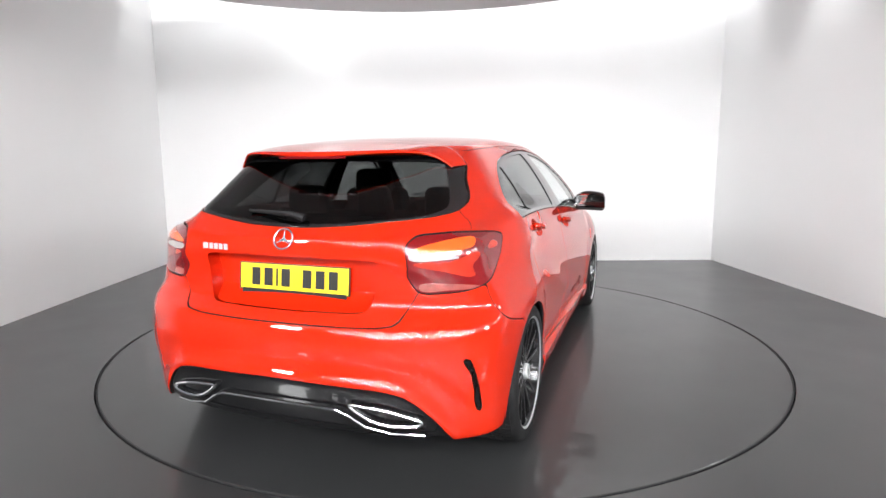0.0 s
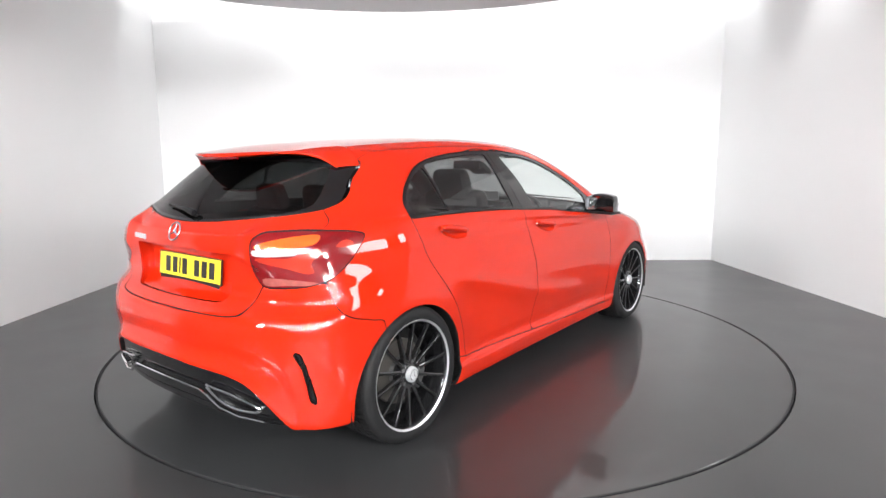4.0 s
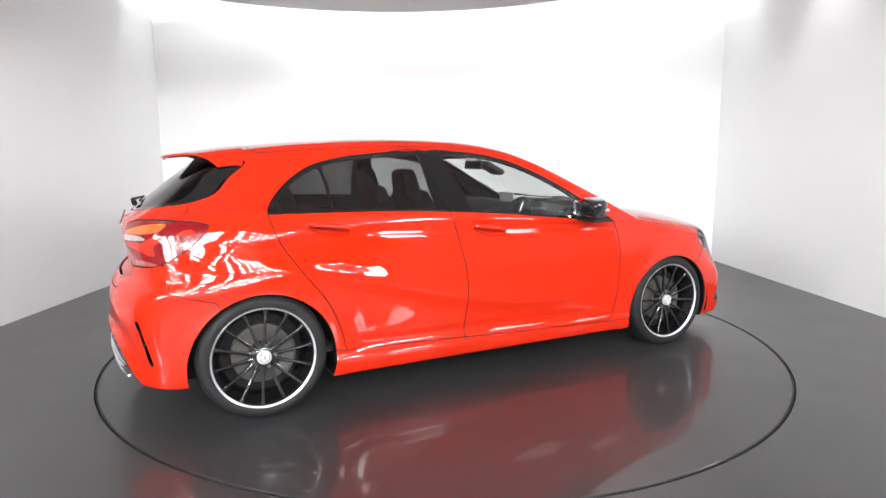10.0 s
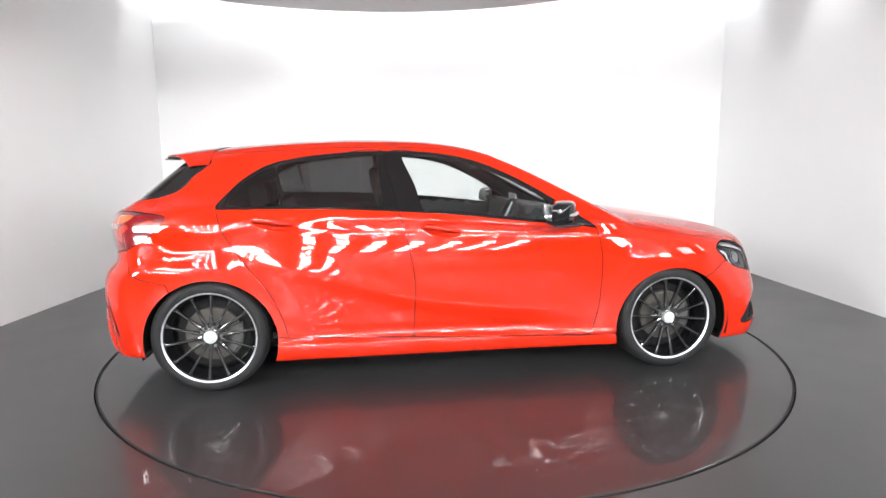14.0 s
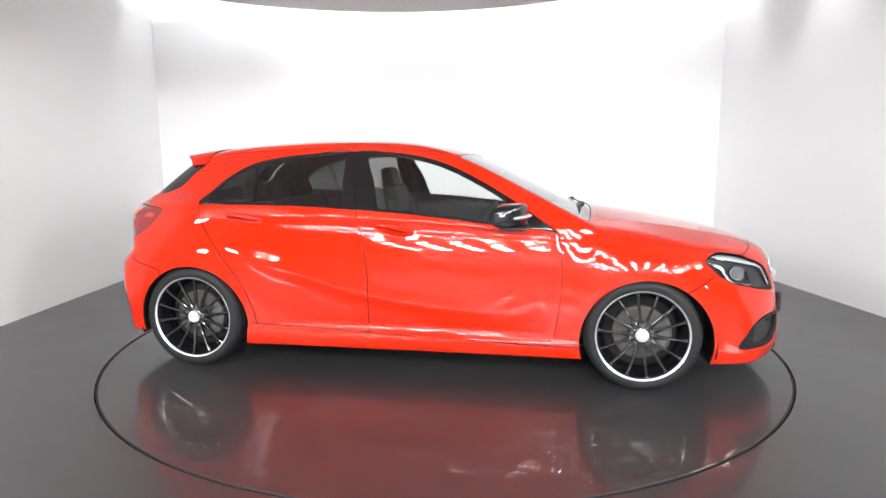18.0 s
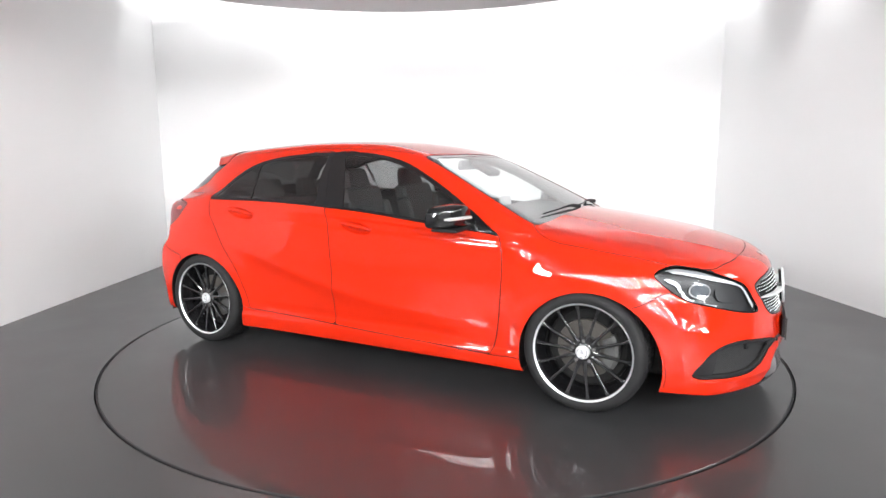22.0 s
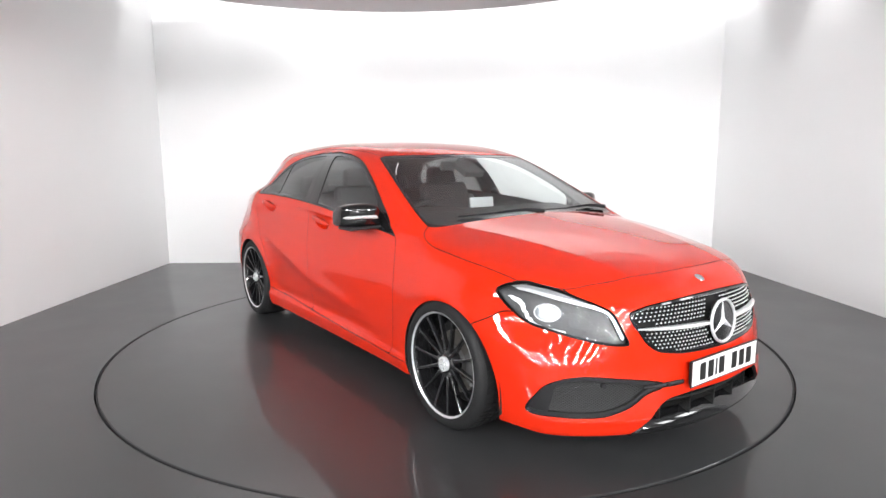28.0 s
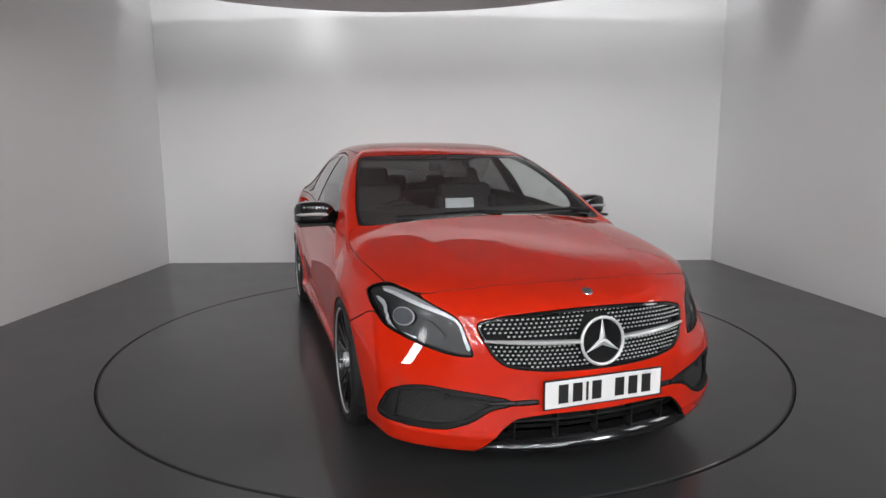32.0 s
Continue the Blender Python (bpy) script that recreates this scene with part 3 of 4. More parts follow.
def panel(name, s, mat, both=False, parent=None, label="", depth=.016, skip=None):
    """One panel for the middle, or one for each side."""
    if both:
        s = s.rim(depth, True, skip)
        dark = np.tile(np.arange(len(s.t)) >= len(s.t) - s.walls, 2)
        s = s.both()
        obs = [build(name, s.v, s.t, mat, parent[0] if parent else car, label, s.n, mats=[mat, SHUT], which=dark)]
    else:
        s = s.rim(depth, False, skip) if depth else s
        m = s.mirrored()
        dark = np.arange(len(s.t)) >= len(s.t) - s.walls
        obs = [build(name, q.v, q.t, mat, par, label, q.n, mats=[mat, SHUT], which=dark) for q, par in zip((s, m), parent or (car, car))]
    for ob in obs:
        if not parent:
            ob.matrix_basis = OFFSET
    return obs


def split(s, g, axis=None):
    """What lies inside a shut line, and the rest, with an even gap between on slanting skin too."""
    gap = GAP if axis is None else GAP * np.clip(np.abs(s.n @ np.array(axis)), .3, 1)
    return s.keep(g + gap), s.keep(-g + gap)


ALONG, ACROSS, UP = (1, 0, 0), (0, 1, 0), (0, 0, 1)


def side(f, s, reach=.5):
    return np.where(s.y > reach, f(s.x, s.z), 1.0)


def diag(f, s, front):
    return np.where((s.x > .9) if front else (s.x < -.9), f(np.abs(s.x) - s.y, s.z), 1.0)


def ends(f, s, front):
    return np.where((s.x > 1.0) if front else (s.x < -1.0), f(s.y, s.z), 1.0)


def top(f, s, z=.6):
    return np.where(s.z > z, f(s.x, s.y), 1.0)


def arch(s):
    r = np.minimum(np.hypot(s.x - 1.372, s.z - .268) - .362, np.hypot(s.x + 1.345, s.z - .280) - .362)
    return np.where(s.y > .45, r, 1.0)


def union(*g):
    return np.minimum.reduce(g)


rest = shell.keep(-arch(shell))

FRONT_HANDLE, REAR_HANDLE = (-.049, .880), (-.993, .935)


def handle_oval(s, x, z):
    return np.where(s.y > .5, np.hypot((s.x - x) / .112, (s.z - z + .165 * (s.x - x)) / .034) - 1, 1.0)


# the dark carcass that shows in the shut lines
liner = rest.inset(.017)
wins = lambda s: union(side(WINDOWS, s) + .012, top(WINDSCREEN, s, .93) + .012, ends(REAR_WINDOW, s, False) + .012)
liner = liner.keep(-wins(liner))
liner = liner.keep(-union(diag(HEADLAMP, liner, True), ends(GRILLE, liner, True), diag(FOG, liner, True), ends(LOWER_INTAKE, liner, True), ends(DIFFUSER, liner, False)) - .004)
liner = liner.keep(-np.minimum(handle_oval(liner, *FRONT_HANDLE), handle_oval(liner, *REAR_HANDLE)))
liner = liner.keep(np.where((liner.x < -1.0) & (liner.z > .66) & (liner.z < .94), .47 - liner.y, -1.0))
lb = liner.both()
build("carcass", lb.v, lb.t, SHUT, car, "black inner carcass in the shut lines", lb.n).matrix_basis = OFFSET

# glass, lamps and openings come out of the shell first
dlo, rest = split(rest, side(WINDOWS, rest))
screen, rest = split(rest, top(WINDSCREEN, rest, .93))
hatch_glass, rest = split(rest, np.where(rest.z > 1.0, ends(REAR_WINDOW, rest, False), 1.0))
lamp, rest = split(rest, diag(HEADLAMP, rest, True))
tail, rest = split(rest, diag(TAIL_LAMP, rest, False))
grille, rest = split(rest, ends(GRILLE, rest, True))
fog, rest = split(rest, diag(FOG, rest, True))
intake, rest = split(rest, ends(LOWER_INTAKE, rest, True))
diffuser, rest = split(rest, ends(DIFFUSER, rest, False))
slit, rest = split(rest, diag(SLIT, rest, False))

# painted panels
bonnet, rest = split(rest, top(BONNET, rest), UP)
roof, rest = split(rest, top(ROOF, rest, 1.2), UP)
nose, rest = split(rest, diag(BUMPER_FRONT, rest, True))
stern, rest = split(rest, diag(BUMPER_REAR, rest, False))
gate, rest = split(rest, np.where(rest.z > .6, ends(TAILGATE, rest, False), 1.0), ALONG)
sill, rest = split(rest, side(SILL, rest))
fdoor, rest = split(rest, side(FRONT_DOOR, rest))
rdoor, rest = split(rest, side(REAR_DOOR, rest))
wing = rest.keep(np.maximum(.84 - rest.x, rest.z - 1.2 + .25 * (rest.x - .9)))
quarter = rest.keep(-np.maximum(.84 - rest.x, rest.z - 1.2 + .25 * (rest.x - .9)))

panel("bonnet", bonnet, PAINT, True)
panel("roof_panel", roof, PAINT, True)
front_bumper, = panel("front_bumper", nose, PAINT, True)
rear_bumper, = panel("rear_bumper", stern, PAINT, True)
RECESS = outline([(0, .903), (.30, .901), (.385, .897), (.402, .885), (.398, .84), (.38, .74), (.36, .708), (.33, .698), (.2, .694), (0, .692), (-.2, .694), (-.3, .70), (-.3, .901)])
niche = gate.keep(ends(RECESS, gate, False))
gate = gate.keep(-ends(RECESS, gate, False))
tailgate, = panel("tailgate", gate, PAINT, True, depth=.012, skip=ends(RECESS, gate, False) < .004)
slope = np.interp(niche.z, [.692, .76, .903], [.012, .064, .064])[:, None]
deep = Sheet(niche.v + np.array([1.0, 0, 0]) * slope, niche.n, niche.t).fresh()
walls = niche.rim(.070).both()
deep = deep.both()
build("plate_recess", deep.v, deep.t, PAINT, tailgate, "", deep.n)
keep = np.concatenate([walls.t[len(niche.t):len(walls.t) // 2], walls.t[len(walls.t) // 2 + len(niche.t):]])
build("recess_edge", walls.v, keep[:, ::-1], PAINT, tailgate)
panel("sill", sill, PAINT)


def with_bowl(door, x, z):
    """A door skin with a hollow pressed in behind its handle."""
    r = lambda s: handle_oval(s, x, z)
    hollow, skin = door.keep(r(door)), door.keep(-r(door))
    k = np.clip(-r(hollow), 0, 1)
    hollow = Sheet(hollow.v - hollow.n * (.030 * (1 - (1 - k) ** 2.2))[:, None], hollow.n, hollow.t)
    return skin, hollow, r(skin) < .05


front_card, rear_card = (d.inset(.06).keep(d.z - h) for d, h in ((fdoor, .925), (rdoor, .985)))
fdoor, fbowl, fskip = with_bowl(fdoor, *FRONT_HANDLE)
rdoor, rbowl, rskip = with_bowl(rdoor, *REAR_HANDLE)
front_doors = panel("front_door", fdoor, PAINT, skip=fskip)
rear_doors = panel("rear_door", rdoor, PAINT, skip=rskip)
for doors, hollow in ((front_doors, fbowl), (rear_doors, rbowl)):
    for q, door in zip((hollow, hollow.mirrored()), doors):
        build("handle_bowl", q.v, q.t, PAINT, door)
panel("door_card", front_card, CABIN, parent=front_doors, label="dark grey inner door trim", depth=0)
panel("door_card", rear_card, CABIN, parent=rear_doors, label="dark grey inner door trim", depth=0)
panel("front_wing", wing, PAINT)
panel("side_frame", quarter, PAINT)

# side windows: gloss black surround, panes let into it
holes = lambda s: union(side(QUARTER_GLASS, s), side(REAR_GLASS, s), side(FRONT_GLASS, s))
surround = dlo.keep(-holes(dlo)).inset(.002)
fs = surround.keep(side(FRONT_DOOR, surround) + .0015)
rs = surround.keep(-side(FRONT_DOOR, surround) + .0015)
panel("window_surround", fs, GLOSS_BLACK, parent=front_doors, label="gloss black window surround", depth=.014)
panel("window_surround", rs, GLOSS_BLACK, parent=rear_doors, label="gloss black window surround", depth=.014)
panel("window_pane", dlo.keep(side(FRONT_GLASS, dlo) - .003).inset(.006), CLEAR, parent=front_doors, label="clear door glass", depth=0)
panel("window_pane", dlo.keep(side(REAR_GLASS, dlo) - .003).inset(.006), PRIVACY, parent=rear_doors, label="dark tinted door glass", depth=0)
panel("quarter_pane", dlo.keep(side(QUARTER_GLASS, dlo) - .003).inset(.006), PRIVACY, parent=rear_doors, label="dark tinted quarter glass", depth=0)

frit = screen.keep(-top(PANE, screen, .9)).inset(.003)
windscreen, = panel("windscreen", screen.keep(top(PANE, screen, .9) - .002).inset(.005), CLEAR, True, depth=.004)
panel("windscreen_border", frit, GLOSS_BLACK, True, [windscreen], "black ceramic border", .010)
back_frame = hatch_glass.keep(-ends(REAR_PANE, hatch_glass, False)).inset(.003)
panel("rear_window_border", back_frame, GLOSS_BLACK, True, [tailgate], "gloss black side blades and border", .010)
panel("rear_window", hatch_glass.keep(ends(REAR_PANE, hatch_glass, False) - .002).inset(.005), DARK_GLASS, True, [tailgate], "dark tinted rear window", .004)

# ---- lamps ----
def cell_mesh(name, colour, size):
    """Black plastic mesh with small open cells."""
    m = material(name, colour, .5)
    nt = m.node_tree
    b = nt.nodes["Principled BSDF"]
    co = nt.nodes.new("ShaderNodeTexCoord")
    sep = nt.nodes.new("ShaderNodeSeparateXYZ")
    nt.links.new(co.outputs["Object"], sep.inputs[0])

    def calc(op, a, b=0.0):
        n = nt.nodes.new("ShaderNodeMath")
        n.operation = op
        for i, v in enumerate((a, b)):
            if isinstance(v, (int, float)):
                n.inputs[i].default_value = v
            else:
                nt.links.new(v, n.inputs[i])
        return n.outputs[0]
    u = calc("MULTIPLY", calc("SUBTRACT", sep.outputs[0], calc("ABSOLUTE", sep.outputs[1])), .6 * size)
    v = calc("MULTIPLY", sep.outputs[2], 1.3 * size)
    one = calc("ABSOLUTE", calc("SINE", calc("ADD", u, v)))
    two = calc("ABSOLUTE", calc("SINE", calc("SUBTRACT", u, v)))
    low = calc("MINIMUM", one, two)
    ra = nt.nodes.new("ShaderNodeValToRGB")
    ra.color_ramp.elements[0].position, ra.color_ramp.elements[0].color = .22, (*[c * 1.6 for c in colour], 1)
    ra.color_ramp.elements[1].position, ra.color_ramp.elements[1].color = .50, (.004, .004, .004, 1)
    nt.links.new(low, ra.inputs["Fac"])
    nt.links.new(ra.outputs["Color"], b.inputs["Base Color"])
    bp = nt.nodes.new("ShaderNodeBump")
    bp.invert = True
    bp.inputs["Strength"].default_value, bp.inputs["Distance"].default_value = .8, .004
    nt.links.new(low, bp.inputs["Height"])
    nt.links.new(bp.outputs["Normal"], b.inputs["Normal"])
    return m


MESH = cell_mesh("black_mesh", (.018, .018, .019), 230)


def pair(name, s, mat, parents, label="", depth=0.):
    """The same sheet on both sides, under the two parents."""
    return panel(name, s, mat, parent=parents, label=label, depth=depth)


def band(points, w):
    """An outline round a line of points, w wide."""
    p = np.array(points, float)
    d = np.gradient(p, axis=0)
    d /= np.linalg.norm(d, axis=1, keepdims=True)
    nrm = np.stack([-d[:, 1], d[:, 0] * .7], 1)
    ww = np.asarray(w if np.ndim(w) else [w] * len(p))[:, None] / 2
    return outline(np.concatenate([p + nrm * ww, (p - nrm * ww)[::-1]]), 6)


def disc_in(c, z, r):
    return lambda a, b: np.hypot((a - c) / 2.2, b - z) - r


bowl = lamp.inset(.030)
housings = panel("headlamp", bowl.rim(-.026, False), LAMP_DARK, label="", depth=0)
for h in housings:
    h["label"] = "dark headlamp bowl with chrome light strips"
floor_s = lamp.inset(.022)
for name, f, mat, up in (
        ("ribbed_bezel", outline([(.961, .758), (1.064, .763), (1.18, .748), (1.301, .727), (1.50, .685), (1.48, .680), (1.304, .708), (1.15, .727), (1.036, .740), (.946, .748)]), RIBBED, 0),
        ("light_strip", outline([(.935, .738), (1.036, .730), (1.14, .715), (1.306, .690), (1.464, .664), (1.515, .645), (1.548, .605), (1.578, .560), (1.606, .548), (1.580, .612), (1.548, .660), (1.49, .674), (1.431, .684), (1.304, .704), (1.15, .726), (1.036, .740)]), LAMP_WHITE, .006),
        ("side_guide", outline([(.925, .712), (.968, .706), (1.02, .690), (1.048, .650), (1.088, .612), (1.14, .594), (1.281, .580), (1.275, .573), (1.12, .581), (1.062, .606), (1.024, .645), (.998, .678), (.96, .692)]), LAMP_WHITE, .004),
        ("reflector", outline([(1.285, .650), (1.34, .648), (1.40, .625), (1.455, .592), (1.40, .590), (1.29, .603)]), LAMP_DARK, .003)):
    s = floor_s.keep(diag(f, floor_s, True)).inset(-up)
    if len(s.t):
        pair(name, s.rim(.008, False), mat, housings)
lens_eye = floor_s.keep(diag(disc_in(1.165, .650, .036), floor_s, True))
pair("projector_ring", lens_eye.inset(-.004).rim(.010, False), RIBBED, housings)
eye = floor_s.keep(diag(disc_in(1.165, .650, .031), floor_s, True)).inset(-.010)
pair("projector_lens", eye.rim(.006, False), material("projector_glass", (.10, .11, .12), .05, 0, 1), housings)
pair("lens", lamp.inset(.001).rim(.004, False), LENS, housings, "clear headlamp lens")

tails = panel("tail_lamp", tail.inset(.001), RED_LENS, label="red tail lamp with amber and clear bands", depth=.010)
over = tail.inset(-.0006)
for name, f, mat in (
        ("upper_band", outline([(1.401, 0.94), (1.35, 0.956), (1.29, 0.968), (1.143, 0.985), (1.018, 0.987), (1.027, 0.965), (1.08, 0.95), (1.209, 0.941), (1.326, 0.938)]), AMBER),
        ("clear_band", outline([(1.406, 0.926), (1.299, 0.932), (1.18, 0.927), (1.135, 0.917), (1.198, 0.911), (1.392, 0.908)]), TAIL_CLEAR),
        ("lower_band", outline([(1.394, 0.898), (1.306, 0.9), (1.199, 0.9), (1.106, 0.92), (1.035, 0.939), (1.006, 0.921), (1.066, 0.884), (1.051, 0.845), (1.102, 0.842), (1.215, 0.863), (1.36, 0.885)]), RED_BRIGHT),
        ("reversing_lens", outline([(1.351, 0.811), (1.272, 0.818), (1.042, 0.805), (1.014, 0.796), (1.21, 0.792), (1.33, 0.788)]), PINK_CLEAR),
        ("side_marker", outline([(0.899, 0.958), (0.86, 0.962), (0.83, 0.945), (0.87, 0.935), (0.929, 0.94)]), RED_BRIGHT)):
    s = over.keep(diag(f, over, False))
    if len(s.t):
        pair(name, s.rim(.001, False), mat, tails)

# ---- nose ----
back = grille.inset(.035)
b2 = back.both()
g_back = build("grille", b2.v, b2.t, SHUT, car, "black diamond grille with chrome studs and a silver bar", b2.n)
g_back.matrix_basis = OFFSET
frame_s = grille.keep(-(ends(GRILLE, grille, True) + .010))
fb = frame_s.rim(.034).both()
build("grille_frame", fb.v, fb.t, GLOSS_BLACK, g_back, "black grille frame", fb.n)


def in_grille(y, z, m):
    return GRILLE(np.array([abs(y)]), np.array([z]))[0] < -m


STUD = material("stud_chrome", (.84, .85, .86), .30, .65)


def stud_field():
    """Small chrome studs in curved rows, upright on black stalks."""
    vs, fs, spots, dark = [], [], [], []
    for row in range(-7, 8):
        for k in range(-22, 23):
            y = (k + .5 * (row % 2)) * .0200
            z = .586 + row * .0150 - .04 * y * y * (1 if row > 0 else -.3)
            if abs(z - bar_z(y)) < .016 or not in_grille(y, z, .011) or math.hypot(y, z - .585) < .100:
                continue
            spots.append((y, z))
    if not spots:
        return
    o = np.array([[1.0, y, z] for y, z in spots])
    for (y, z), p in zip(spots, ray_skin(o, np.tile([1.0, 0, 0], (len(o), 1)))):
        x = p[0] - .010
        w, h = .0068, .0043
        i = len(vs)
        hexa = [(math.cos(a), math.sin(a)) for a in np.linspace(0, 2 * math.pi, 7)[:-1]]
        vs += [(x, y + w * c, z + h * d) for c, d in hexa] + [(x + .003, y + w * .6 * c, z + h * .6 * d) for c, d in hexa] + [(x - .025, y, z)]
        fs += [(i + a, i + (a + 1) % 6, i + 6 + (a + 1) % 6, i + 6 + a) for a in range(6)] + [tuple(i + 6 + a for a in range(6))]
        fs += [(i + (a + 1) % 6, i + a, i + 12) for a in range(6)]
        dark += [0] * 7 + [1] * 6
    ob = build("studs", vs, fs, STUD, g_back, "small chrome studs in rows", smooth=False, mats=[STUD, SHUT], which=dark)
    ob["kind"] = "stuff"


def bar_z(y):
    return .585 + .012 * min(1, abs(y) / .46)


stud_field()
for sgn in (-1, 1):
    pts = [on_front(sgn * y, bar_z(y)) for y in np.linspace(.085, .452, 10)]
    bm = tube([(p[0] + .004, p[1], p[2]) for p in pts], [.014, .017, .0175, .0175, .017, .016, .015, .013, .011, .006], 8, .55)
    part("grille_bar", bm, STUD, g_back, "satin silver bar", True)


def emblem(name, r, parent, m, mat=CHROME, backing=None, tube_r=None):
    """A ring with three tapering arms."""
    t = tube_r or r * .10
    ring = lathe([(r + t * math.cos(a), t * math.sin(a)) for a in np.linspace(0, 2 * math.pi, 9)[:-1]], 40, True)
    ring.transform(pose(0, 0, 0, 90))
    pieces = [ring]
    for k in range(3):
        bm = bmesh.new()
        w, L = r * .17, r * .98
        c = [bm.verts.new(v) for v in ((-w, 0, -t * .3), (0, -w * .55, -t * .3), (w, 0, -t * .3), (0, L, -t * .3), (0, 0, t * 1.3), (0, L, t * .2))]
        bm.faces.new((c[0], c[1], c[4]))
        bm.faces.new((c[1], c[2], c[4]))
        bm.faces.new((c[2], c[3], c[5], c[4]))
        bm.faces.new((c[3], c[0], c[4], c[5]))
        bm.transform(pose(0, 0, 0, 0, 0, 120 * k))
        pieces.append(bm)
    ob = part(name, merged(*pieces), mat, parent, at=m)
    if backing:
        bd = lathe([(0, -.004), (r * .98, -.004), (r * .98, -.02), (0, -.02)], 32)
        bd.transform(pose(0, 0, 0, 90))
        part("backing", bd, backing, ob, "dark disc")
    return ob


emblem("emblem", .092, g_back, pose(2.238, 0, .585) @ pose(0, 0, 0, 90 - 5, 0, 90), STUD, GLOSS_BLACK, .0066)
nb = facing(on_top(2.115, 0))
badge = part("bonnet_badge", lathe([(0, .004), (.020, .003), (.023, 0)], 24), SATIN, car, "small round silver badge", True, OFFSET @ nb @ pose(0, 0, 0, 90))

# number plates: blank bars for the characters
CHARS = (.050, .050, .012, .050, 0, .050, .050, .050)


def number_plate(name, mat, parent, m, label):
    ob = part(name, block(.520, .111, .006, .004, 2), mat, parent, label, at=m)
    part("plate_edge", merged(block(.524, .004, .008, 0, 1, pose(0, .0555, 0)), block(.524, .004, .008, 0, 1, pose(0, -.0555, 0)), block(.004, .111, .008, 0, 1, pose(.26, 0, 0)), block(.004, .111, .008, 0, 1, pose(-.26, 0, 0))), INK, ob)
    x = -.205
    for w in CHARS:
        if w:
            part("dark_bar", block(w * .82, .074, .0016, 0, 1, pose(x + w / 2, 0, .0036)), INK, ob)
        x += (w if w else .030) + .011
    return ob


fplate = number_plate("number_plate", PLATE_W, front_bumper, pose(2.259, 0, .401) @ pose(0, 0, 0, 90, 0, 90), "white number plate with dark bars")
part("plate_mount", block(.50, .100, .016, .003, 1), BLACK, front_bumper, "black plate plinth", at=pose(2.249, 0, .401) @ pose(0, 0, 0, 90, 0, 90))
rplate = number_plate("number_plate", PLATE_Y, tailgate, pose(-1.900, 0, .803) @ pose(0, 0, 0, 90 - 6, 0, -90), "yellow number plate with dark bars")
part("plate_holder", block(.50, .03, .006, .002, 1), BLACK, tailgate, "black plate holder strip", at=pose(-1.908, 0, .738) @ pose(0, 0, 0, 90 - 6, 0, -90))

# side intakes, lower intake and lip
fog_in = fog.inset(.028)
fogs = panel("side_intake", fog_in.rim(-.026, False), MESH, label="", depth=0)
for f in fogs:
    f["label"] = "black mesh side intake"
surround_f = fog.keep(-(diag(FOG, fog, True) + .016))
flat = fog.keep(np.maximum(diag(FOG, fog, True), (np.abs(fog.x) - fog.y) - (1.17 + .35 * (fog.z - .25))))
pair("surround", surround_f.inset(.004).rim(.02, False), BLACK, fogs, "black plastic surround")
pair("blade", flat.inset(.010).rim(.012, False), BLACK, fogs, "dark grey flat blade")
for sgn, f in zip((-1, 1), fogs):
    p = on_front(sgn * .60, .375)
    part("parking_sensor", lathe([(0, .004), (.010, .003), (.012, -.01)], 16), BLACK, f, "", True, facing(p) @ pose(0, 0, -.014, 90))
ib = intake.inset(.09).both()
inner = build("lower_intake", ib.v, ib.t, SHUT, car, "black lower air intake with upright fins", ib.n)
inner.matrix_basis = OFFSET
lip = intake.keep(intake.z - (.180 + .05 * intake.y ** 2)).inset(-.006).rim(.10).both()
build("splitter_lip", lip.v, lip.t, GLOSS_BLACK, inner, "gloss black splitter lip", lip.n)
for y in (-.34, -.17, 0, .17, .34):
    p = on_front(y, .25)
    part("fin", block(.085, .006, .12, .002, 1, pose(p[0] - .088, y, .255)), SHUT, inner)
for z in (.275,):
    pts = [on_front(y, z) for y in np.linspace(-.40, .40, 13)]
    part("louvre", tube([(p[0] - .050, p[1], p[2]) for p in pts], .006, 6), SHUT, inner)
for sgn in (-1, 1):
    # a solid black bar stands in for the dark of the open slot
    pts = [on_front(sgn * y, .366 - .03 * (y - .27)) for y in np.linspace(.265, .45, 7)]
    part("dark_slot", tube([(p[0] - .007, p[1], p[2]) for p in pts], [.013, .015, .015, .014, .012, .010, .006], 8, .9), BLACK, front_bumper, "dark tapered slot beside the plate, filled with a black bar", True)
    p = on_front(sgn * .345, .365)
    part("parking_sensor", lathe([(0, .003), (.009, .002), (.011, -.01)], 16), BLACK, front_bumper, "", True, facing(p) @ pose(0, 0, .010, 90))

